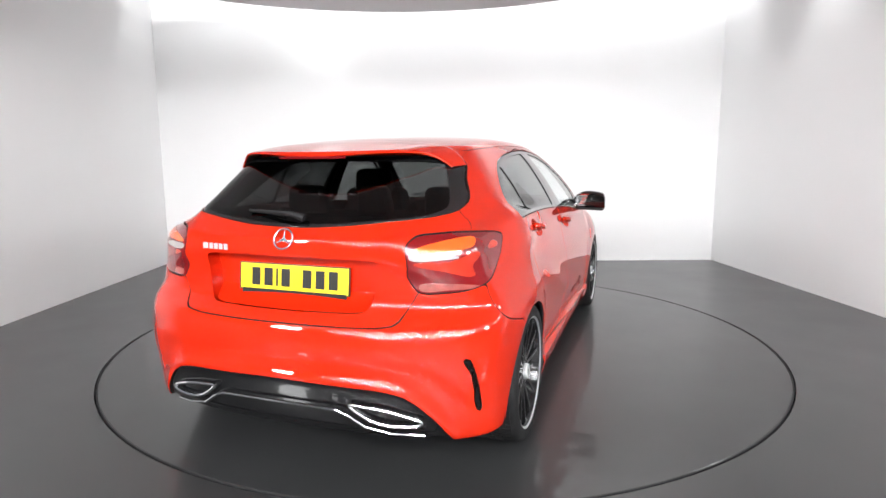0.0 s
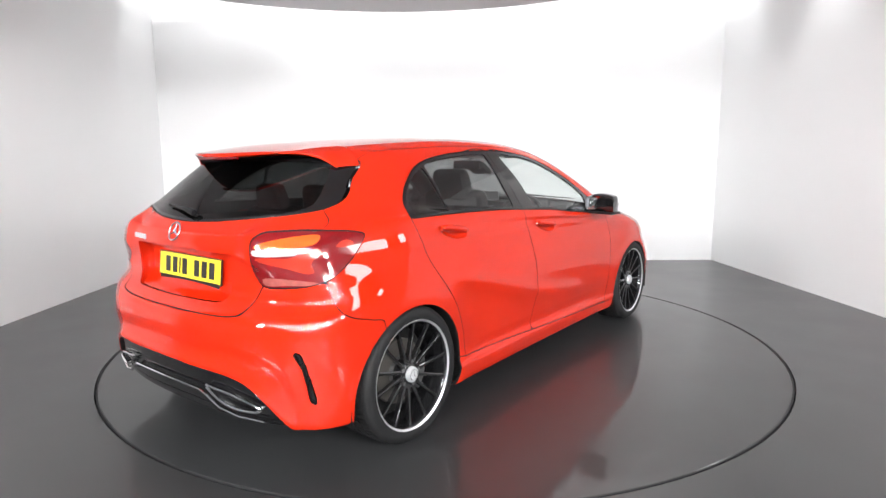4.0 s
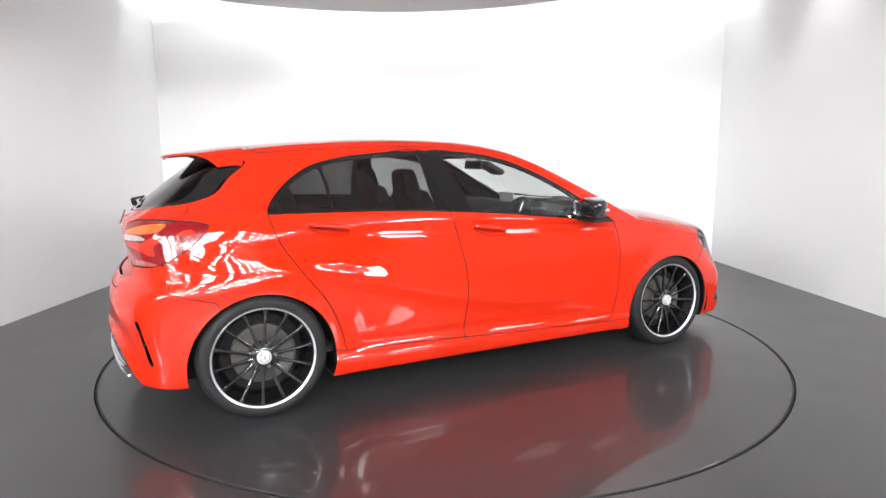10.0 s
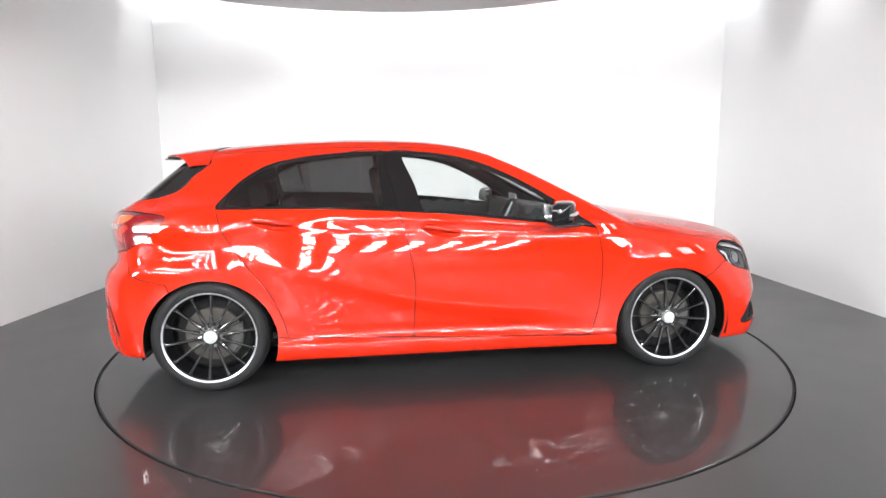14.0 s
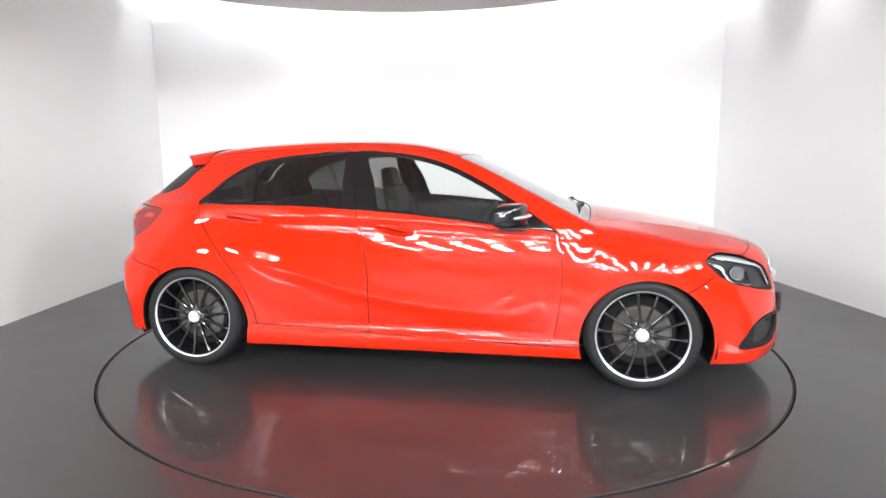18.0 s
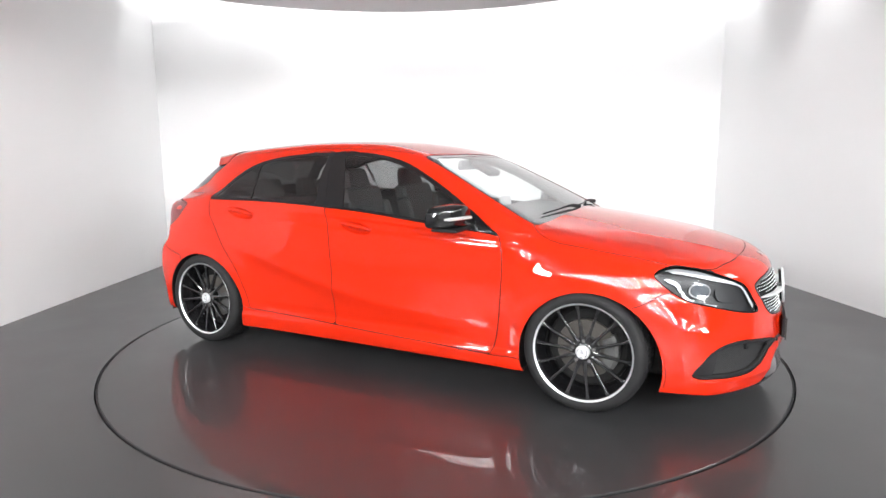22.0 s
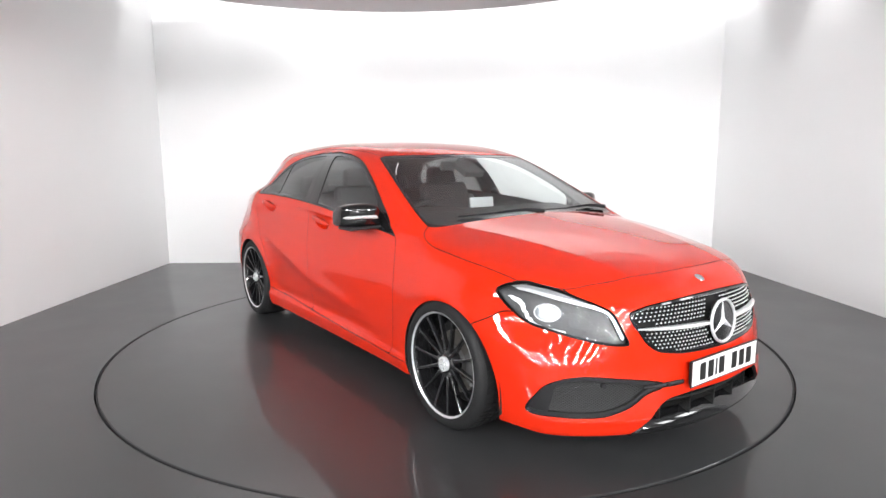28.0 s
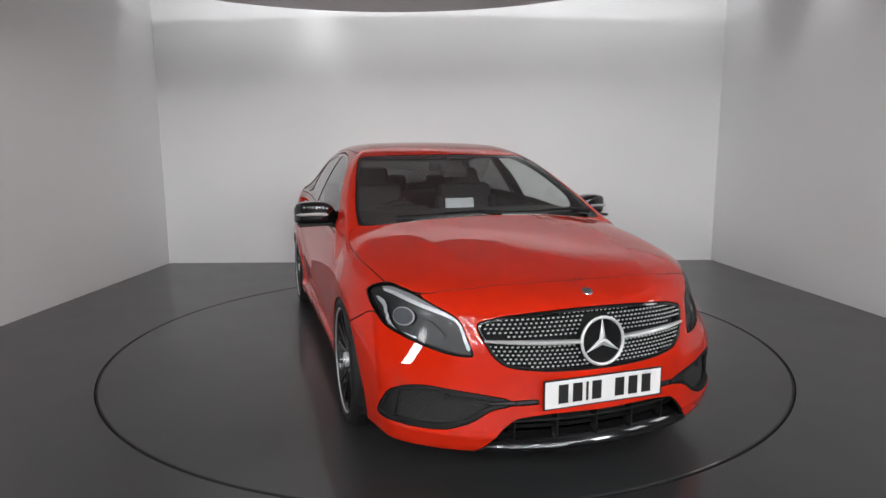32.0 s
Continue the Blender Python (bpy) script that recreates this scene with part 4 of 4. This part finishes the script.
# ---- tail ----
db = diffuser.inset(.012)
dif, = panel("diffuser", db, GLOSS_BLACK, True, label="gloss black rear diffuser with a silver edge", depth=.12)
for sgn in (-1, 1):
    c = [(.318, .352), (.37, .350), (.46, .339), (.545, .316), (.592, .294), (.57, .278), (.47, .276), (.40, .293), (.345, .326)]
    loop = [on_rear(sgn * y, z) for y, z in closed_curve(c, 4)]
    pts = [(p[0] - .004, p[1], p[2]) for p in loop]
    tip = part("exhaust_tip", tube(pts + pts[:2], .0075, 8), CHROME, dif, "polished chrome exhaust tip", True)
    bm = bmesh.new()
    ring = [bm.verts.new((p[0] + .03, p[1], p[2])) for p in loop]
    bm.faces.new(ring)
    part("tail_pipe", bm, SHUT, tip, "dark pipe opening")
    bm = bmesh.new()
    o = [bm.verts.new((p[0] - .002, p[1], p[2])) for p in loop]
    i = [bm.verts.new((p[0] + .05, p[1] * .985, p[2] * .99 + .003)) for p in loop]
    for k in range(len(o)):
        bm.faces.new((o[k], o[(k + 1) % len(o)], i[(k + 1) % len(o)], i[k]))
    part("inner_sleeve", bm, SATIN, tip, "", True)
edge = [on_rear(y, z) for y, z in [(-.60, .238), (-.48, .244), (-.38, .266), (-.31, .312), (-.27, .328), (-.2, .332), (0, .334), (.2, .332), (.27, .328), (.31, .312), (.38, .266), (.48, .244), (.60, .238)]]
cc = []
for a, b in zip(edge[:-1], edge[1:]):
    cc += [tuple(a * (1 - t) + b * t) for t in (0, .25, .5, .75)]
part("trim_strip", tube([(p[0] - .010, p[1], p[2]) for p in cc], .006, 8), CHROME, dif, "bright silver trim strip", True)
pair("slit", slit.inset(.022).rim(-.02, False), BLACK, (rear_bumper, rear_bumper), "dark bumper slit")
emblem("rear_emblem", .042, tailgate, facing(on_rear(0, .972)) @ pose(0, 0, .004), SATIN, None, .0038)
for k, (y, w) in enumerate(((.405, .026), (.372, .020), (.345, .020), (.318, .020), (.290, .020))):
    part("model_badge", block(w, .024, .004, .001, 1), CAP, tailgate, "small chrome bar", at=facing(on_rear(y, .928)) @ pose(0, 0, .002))
# wiper at the rear window
p0, p1 = on_rear(-.055, 1.052), on_rear(.19, 1.075)
arm = part("rear_wiper", tube([tuple(p0 + np.array([-.02, 0, .0])), tuple(p0 * .8 + p1 * .2 + np.array([-.035, 0, .012])), tuple(p0 * .5 + p1 * .5 + np.array([-.03, 0, .008])), tuple(p1 + np.array([-.018, 0, 0]))], [.016, .012, .008, .005], 8), BLACK, tailgate, "black rear wiper", True)
part("blade", tube([tuple(p0 * .55 + p1 * .45 + np.array([-.010, 0, -.004])), tuple(p1 + np.array([-.008, .05, 0]))], .006, 6), RUBBER, arm)


# roof spoiler over the rear window
def roof_solid(x, y, z):
    Y, t = np.abs(y), z - 1.0
    green = Y - (glass_half(x) - .42 * t - .55 * t * np.abs(t) + .003)
    return smax(green, z - (roof_mid(x) - .06 * Y ** 2 + .0005 + .002 * step(-1.33, -1.45, x)), .058)


def spoiler():
    phi = np.radians(np.linspace(15.5, 164.5, 85))
    s = np.linspace(0, 1, 19)
    S, P = np.meshgrid(s, phi, indexing="ij")
    tail_x = spline((0, -1.735), (.2, -1.728), (.35, -1.712), (.45, -1.68), (.50, -1.64), (.535, -1.585), (.565, -1.51), (.60, -1.44))
    Y = np.abs(.60 * np.cos(P))
    lead = -1.318 - .05 * (Y / .58) ** 6
    x = lead + (tail_x(Y) - lead) * S
    o = np.stack([x, np.zeros_like(x), np.full_like(x, 1.10)], -1).reshape(-1, 3)
    d = np.stack([np.zeros_like(P), np.cos(P), np.sin(P)], -1).reshape(-1, 3)
    lo, hi = np.full(len(o), .01), np.full(len(o), .9)
    for _ in range(24):
        m = (lo + hi) / 2
        q = o + d * m[:, None]
        ins = roof_solid(q[:, 0], q[:, 1], q[:, 2]) < 0
        lo, hi = np.where(ins, m, lo), np.where(ins, hi, m)
    up = (o + d * hi[:, None]).reshape(len(s), len(phi), 3)
    th = (.020 + .012 * step(0, .35, 1 - s))[:, None]
    down = up - np.stack([np.zeros_like(P), np.cos(P) * .4, np.sin(P)], -1) * th[..., None]
    lip = up[-1] - np.stack([np.full(len(phi), -.004), np.cos(phi) * .004, np.sin(phi) * .010], -1)
    lip[:, 0] = up[-1][:, 0] - .006
    up[0] -= np.stack([np.zeros(len(phi)), np.cos(phi) * .4, np.sin(phi)], -1) * .005
    rows = [*up, lip, *down[::-1], up[0]]
    v = np.concatenate(rows)
    b = len(phi)
    fs = []
    for i in range(len(rows) - 1):
        fs += [(i * b + j, i * b + j + 1, (i + 1) * b + j + 1, (i + 1) * b + j) for j in range(b - 1)]
    # shade beneath the spoiler is coloured in as black; the outer tail stays red
    mid_y = np.array([abs(v[f[0]][1]) for f in fs])
    under = (np.arange(len(fs)) >= (len(up) + 1) * (b - 1)) & (mid_y < .44)
    under = under | ((np.arange(len(fs)) >= (len(up) + 1) * (b - 1)) & (np.array([v[f[0]][0] for f in fs]) > -1.60))
    return build("spoiler", v, [f[::-1] for f in fs], PAINT, tailgate, "", mats=[PAINT, BLACK], which=under)


spoiler()
part("brake_light", tube([(-1.733 + .35 * y * y, y, 1.2945) for y in np.linspace(-.16, .16, 9)], .006, 6), RED_LENS, tailgate, "red high brake light", True)

# ---- mirrors, handles, wipers ----
def mirror(sgn, door):
    """A gloss black door mirror on a flat base with a short foot."""
    top = spline((0, .060), (.10, .096), (.25, .119), (.45, .127), (.70, .124), (.88, .114), (.96, .102), (1, .080))
    ahead = spline((0, .035), (.15, .072), (.4, .088), (.7, .082), (.9, .060), (1, .022))
    bm = bmesh.new()
    rings, front = [], []
    for s in np.linspace(0, 1, 18):
        y, h = .795 + .235 * s, float(top(s)) / 2
        low, mid = .922 + .018 * max(0, s - .8), .640 - .045 * s * s
        zc = low + h
        ring = []
        for a in np.linspace(0, 2 * math.pi, 25)[:-1]:
            c, d = math.cos(a), math.sin(a)
            ring.append(bm.verts.new((mid + math.copysign(abs(c) ** .48, c) * (float(ahead(s)) if c > 0 else .058), sgn * y, zc + math.copysign(abs(d) ** .48, d) * h)))
        rings.append(ring)
        front.append((mid + float(ahead(s)), sgn * y, zc - h * .12))
    for p, q in zip(rings[:-1], rings[1:]):
        for j in range(24):
            bm.faces.new((p[j], p[(j + 1) % 24], q[(j + 1) % 24], q[j]))
    bm.faces.new(rings[0])
    bm.faces.new(rings[-1][::-1])
    shell_ob = part("mirror_shell", bm, GLOSS_BLACK, door, "gloss black mirror shell", True)
    part("base_strip", block(.150, .225, .016, .007, 2, pose(.640, sgn * .902, .917, sgn * -2)), BLACK, shell_ob, "black lower strip")
    part("foot", tube([(.70, sgn * .775, .910), (.690, sgn * .81, .914), (.66, sgn * .86, .918)], [.034, .028, .022], 10, .5), BLACK, shell_ob, "", True)
    part("indicator", tube([(x - .001, y, z) for x, y, z in front[4:17]], [.008] + [.017] * 11 + [.008], 8, .55), LAMP_WHITE, shell_ob, "clear indicator strip", True)
    part("mirror_glass", block(.004, .17, .092, .02, 2, pose(.577, sgn * .905, .984, 0, -4, 0)), CHROME, shell_ob, "mirror glass")


def handle(x, z, door, sgn):
    """A pull handle over a shallow bowl."""
    p = on_side(x, z)
    m = facing(p) @ pose(0, 0, 0, 0, 0, -9)
    if sgn > 0:
        m = Matrix.Diagonal((1, -1, 1, 1)) @ m @ Matrix.Diagonal((-1, 1, 1, 1))
    ob = part("handle", tube([(a, .004 + .004 * math.cos(a * 12), h) for a, h in ((-.112, .002), (-.100, .018), (-.07, .027), (0, .031), (.06, .028), (.09, .018), (.108, .002))], [.008, .0125, .0135, .014, .0135, .011, .006], 10, .75), PAINT, door, "red door handle", True, m)
    part("key_cap", block(.026, .026, .006, .004, 2, pose(-.112, .0, .008)), PAINT, ob)


for sgn, fd, rd in zip((-1, 1), front_doors, rear_doors):
    mirror(sgn, fd)
    handle(FRONT_HANDLE[0], FRONT_HANDLE[1] + .006, fd, sgn)
    handle(REAR_HANDLE[0], REAR_HANDLE[1] + .006, rd, sgn)
for y0, y1 in ((-.52, .02), (.10, .62)):
    pts = [on_top(1.05 - .02 * t - .12 * (y0 + (y1 - y0) * t) ** 2, y0 + (y1 - y0) * t) for t in np.linspace(0, 1, 9)]
    w = part("wiper", tube([(p[0], p[1], p[2] + .008) for p in pts], .0045, 6), RUBBER, windscreen, "black wiper blade")
    part("wiper_arm", tube([(pts[-1][0] + .035, pts[-1][1] + .06, pts[-1][2] - .004), tuple(pts[-2] + np.array([.012, 0, .012])), tuple(pts[4] + np.array([0, 0, .011]))], [.014, .009, .004], 8), BLACK, w, "", True)


# ---- wheels ----
def make_wheel():
    w = new("wheel")
    w.parent = car
    tyre = [(.243, .000), (.252, .006), (.263, .011), (.280, .012), (.296, .008), (.306, -.002), (.311, -.012), (.3145, -.022), (.3155, -.060), (.3155, -.160), (.3145, -.195), (.300, -.215), (.275, -.222), (.250, -.215), (.243, -.21)]
    tyre_ob = part("tyre", lathe([(r, -y) for r, y in tyre], 96, True), RUBBER, w, "low-profile black tyre", True)
    vs, fs = [], []
    for k in range(76):
        for y0, y1, lean in ((.018, .060, .02), (.066, .106, -.03), (.112, .152, .03), (.158, .198, -.02)):
            a0, a1 = 2 * math.pi * (k + .12) / 76, 2 * math.pi * (k + .86) / 76
            i = len(vs)
            for r in (.3140, .3195):
                drop = .004 if r > .315 and y0 < .03 else 0
                vs += [((r - drop) * math.cos(a0), y0, (r - drop) * math.sin(a0)), (r * math.cos(a0 + lean), y1, r * math.sin(a0 + lean)),
                       (r * math.cos(a1 + lean), y1, r * math.sin(a1 + lean)), ((r - drop) * math.cos(a1), y0, (r - drop) * math.sin(a1))]
            fs += [(i + 4, i + 5, i + 6, i + 7), (i, i + 1, i + 5, i + 4), (i + 1, i + 2, i + 6, i + 5), (i + 2, i + 3, i + 7, i + 6), (i + 3, i, i + 4, i + 7)]
    tread = build("tread", vs, fs, RUBBER, tyre_ob, "tread blocks", smooth=False)
    tread["kind"] = "stuff"
    lip = [(.2450, .002), (.2456, -.002), (.2545, -.008), (.2572, -.006), (.2565, .004), (.2490, .006)]
    part("rim_lip", lathe(lip, 96, True), RIM_CUT, w, "polished silver rim edge", True)
    barrel = [(.2440, .001), (.2405, .006), (.240, .030), (.230, .060), (.218, .110), (.218, .19), (.226, .20)]
    rim = part("rim", lathe(barrel, 72), RIM_BLACK, w, "gloss black fourteen-spoke rim", True)
    for k in range(14):
        a = 2 * math.pi * k / 14
        bm = bmesh.new()
        rings = []
        for r, half, front, deep in ((.050, .0125, .020, .050), (.075, .0105, .022, .050), (.12, .0080, .018, .044), (.18, .0068, .012, .036), (.222, .0076, .007, .030), (.2435, .0125, .006, .024)):
            rings.append([bm.verts.new(q) for q in ((r, deep, -half * .75), (r, front + .003, -half), (r, front, -half * .45), (r, front, half * .45), (r, front + .003, half), (r, deep, half * .75))])
        for p, q in zip(rings[:-1], rings[1:]):
            for j in range(6):
                bm.faces.new((p[j], p[(j + 1) % 6], q[(j + 1) % 6], q[j]))
        bm.transform(Matrix.Rotation(-a + radians(5), 4, "Y"))
        part("spoke", bm, RIM_BLACK, rim)
    part("hub", lathe([(0, .020), (.040, .020), (.046, .024), (.066, .022), (.070, .030), (.070, .07), (0, .07)], 40), RIM_BLACK, rim, "", True)
    for k in range(5):
        a = 2 * math.pi * k / 5 + .3
        b = lathe([(0, .026), (.010, .026), (.0115, .034), (.0115, .05)], 6)
        b.transform(pose(.056 * math.cos(a), -.006, .056 * math.sin(a)))
        part("wheel_bolt", b, CAST, rim)
    cap = part("hub_cap", lathe([(0, -.001), (.026, .000), (.033, .003), (.036, .009), (.036, .022)], 32), CAP, w, "silver hub cap", True)
    emblem("cap_star", .024, cap, pose(0, -.0005, 0, 90), CHROME, None, .002)
    part("brake_disc", lathe([(.070, .088), (.150, .088), (.152, .092), (.152, .108), (.070, .108)], 64, True), STEEL, w, "worn steel brake disc", True)
    part("disc_hat", lathe([(0, .062), (.066, .062), (.072, .070), (.074, .10)], 40), CAST, w, "", True)
    bm = bmesh.new()
    secs = []
    for a in np.radians(np.linspace(-32, 32, 9)):
        secs.append([bm.verts.new((r * math.cos(a), y, r * math.sin(a))) for r, y in ((.098, .070), (.150, .064), (.168, .075), (.168, .125), (.098, .125))])
    for p, q in zip(secs[:-1], secs[1:]):
        for j in range(5):
            bm.faces.new((p[j], p[(j + 1) % 5], q[(j + 1) % 5], q[j]))
    bm.faces.new(secs[0])
    bm.faces.new(secs[-1][::-1])
    part("brake_caliper", bm, CAST, w, "grey brake caliper")
    dust = lathe([(.05, .125), (.20, .125), (.215, .14)], 32)
    part("backing_plate", dust, SHUT, w)
    return w


def copy_part(src, m):
    """A copy of a part with its pieces, under the same thing."""
    return copy_thing(src, m)


wheel = make_wheel()
wheel.matrix_basis = OFFSET @ pose(1.350, -.874, .3175)
copy_part(wheel, OFFSET @ pose(-1.350, -.874, .3175, 0, 12))
for x, spin in ((1.350, 20), (-1.350, 5)):
    copy_part(wheel, OFFSET @ pose(x, .874, .3175, 0, 0, 180) @ pose(0, 0, 0, 0, spin))

# wheel housings and underside
for x in (1.372, -1.345):
    for sgn in (-1, 1):
        bm = bmesh.new()
        rings = []
        for a in np.radians(np.linspace(-12, 192, 30)):
            rings.append([bm.verts.new((x + .378 * math.cos(a), sgn * y, .275 + .378 * math.sin(a))) for y in (.855, .56)] + [bm.verts.new((x + .10 * math.cos(a), sgn * .56, .275 + .10 * math.sin(a)))])
        for p, q in zip(rings[:-1], rings[1:]):
            for j in range(2):
                bm.faces.new((p[j], p[j + 1], q[j + 1], q[j]))
        part("wheel_housing", bm, SHUT, car, "black wheel housing", True, OFFSET)
part("underbody", merged(block(3.5, 1.05, .10, .02, 1, pose(0, 0, .19)), block(1.9, 1.62, .06, .02, 1, pose(0, 0, .20))), SHUT, car, "black underbody", at=OFFSET)

# ---- cabin ----
hl = roof.inset(.03).both()
build("headlining", hl.v, hl.t, LINING, car, "pale grey headlining", -hl.n).matrix_basis = OFFSET


def seat(x, y, name="front_seat"):
    s = part(name, block(.50, .50, .16, .05, 3, pose(.02, 0, .45, 0, -6)), LEATHER, car, "black leather sports seat", True, OFFSET @ pose(x, y, 0))
    part("backrest", block(.13, .50, .62, .055, 3, pose(-.27, 0, .80, 0, -14), .86), LEATHER, s, "", True)
    for b in (-1, 1):
        part("bolster", block(.15, .09, .50, .04, 3, pose(-.235, b * .215, .76, 0, -14), .8), LEATHER, s, "", True)
    part("headrest", block(.10, .28, .19, .045, 3, pose(-.365, 0, 1.135, 0, -12), .85), LEATHER, s, "", True)
    return s


seat(-.02, -.37)
seat(-.02, .37)
bench = part("rear_bench", block(.48, 1.30, .16, .05, 3, pose(-.70, 0, .50, 0, -6)), LEATHER, car, "black leather rear bench", True, OFFSET)
part("backrest", block(.14, 1.32, .52, .05, 3, pose(-1.02, 0, .76, 0, -18)), LEATHER, bench, "", True)
for y in (-.40, 0, .40):
    part("headrest", block(.09, .25 if y else .20, .15, .04, 3, pose(-1.135, y, 1.075, 0, -12), .85), LEATHER, bench, "", True)
part("parcel_shelf", block(.55, 1.16, .02, .006, 1, pose(-1.47, 0, .975)), CABIN, car, "dark parcel shelf", at=OFFSET)
dash = part("dashboard", merged(block(.50, 1.40, .18, .06, 3, pose(.80, 0, .865, 0, 8)), block(.20, 1.38, .40, .05, 2, pose(.62, 0, .66))), CABIN, car, "dark soft dashboard", True, OFFSET)
part("instrument_hood", block(.16, .34, .07, .03, 3, pose(.60, -.37, .955, 0, 10)), CABIN, dash, "", True)
part("display", block(.012, .19, .115, .004, 2, pose(.585, 0, .985, 0, -8)), material("display_back", (.45, .46, .47), .35, 0, 0, 30, .05), dash, "slim grey display on the dashboard")
for y in (-.62, -.10, .10, .62):
    v = lathe([(0, .0), (.030, .0), (.036, -.008), (.036, .02)], 20)
    part("air_vent", v, SATIN, dash, "", True, pose(.535, y, .83) @ pose(0, 0, 0, 0, 0, -90))
sw = lathe([(.178 + .015 * math.cos(a), .017 * math.sin(a)) for a in np.linspace(0, 2 * math.pi, 11)[:-1]], 48, True)
steer = part("steering_wheel", sw, LEATHER, car, "black leather steering wheel", True, OFFSET @ pose(.42, -.37, .855) @ pose(0, 0, 0, 0, 0, -90) @ pose(0, 0, 0, -24))
part("boss", block(.13, .05, .10, .025, 2), CABIN, steer)
for a in (0, 180, 270):
    b = block(.12, .02, .035, .006, 1, pose(.11, 0, 0))
    b.transform(Matrix.Rotation(radians(a), 4, "Y"))
    part("spoke", b, SATIN, steer)
part("rear_view_mirror", merged(block(.03, .24, .065, .015, 2, pose(.30, 0, 1.245, 0, 10)), tube([(.30, 0, 1.25), (.36, 0, 1.30)], .012, 8)), CABIN, car, "black interior mirror", True, OFFSET)
part("sensor_box", block(.16, .16, .04, .012, 2, pose(.44, 0, 1.222, 0, 27)), CABIN, windscreen, "dark sensor box behind the glass")
part("centre_console", block(.90, .22, .30, .04, 2, pose(.15, 0, .48)), CABIN, car, "dark centre console", True, OFFSET)
part("cabin_floor", block(2.6, 1.45, .04, .01, 1, pose(-.2, 0, .27)), CABIN, car, "dark carpet", at=OFFSET)



def motions():
    rows = [(t, pose(0, 0, 0, 0, 0, 70.19 - 4.441 * t)) for t in range(0, 33)]
    walk(car, rows)
    walk(turntable, rows)


motions()
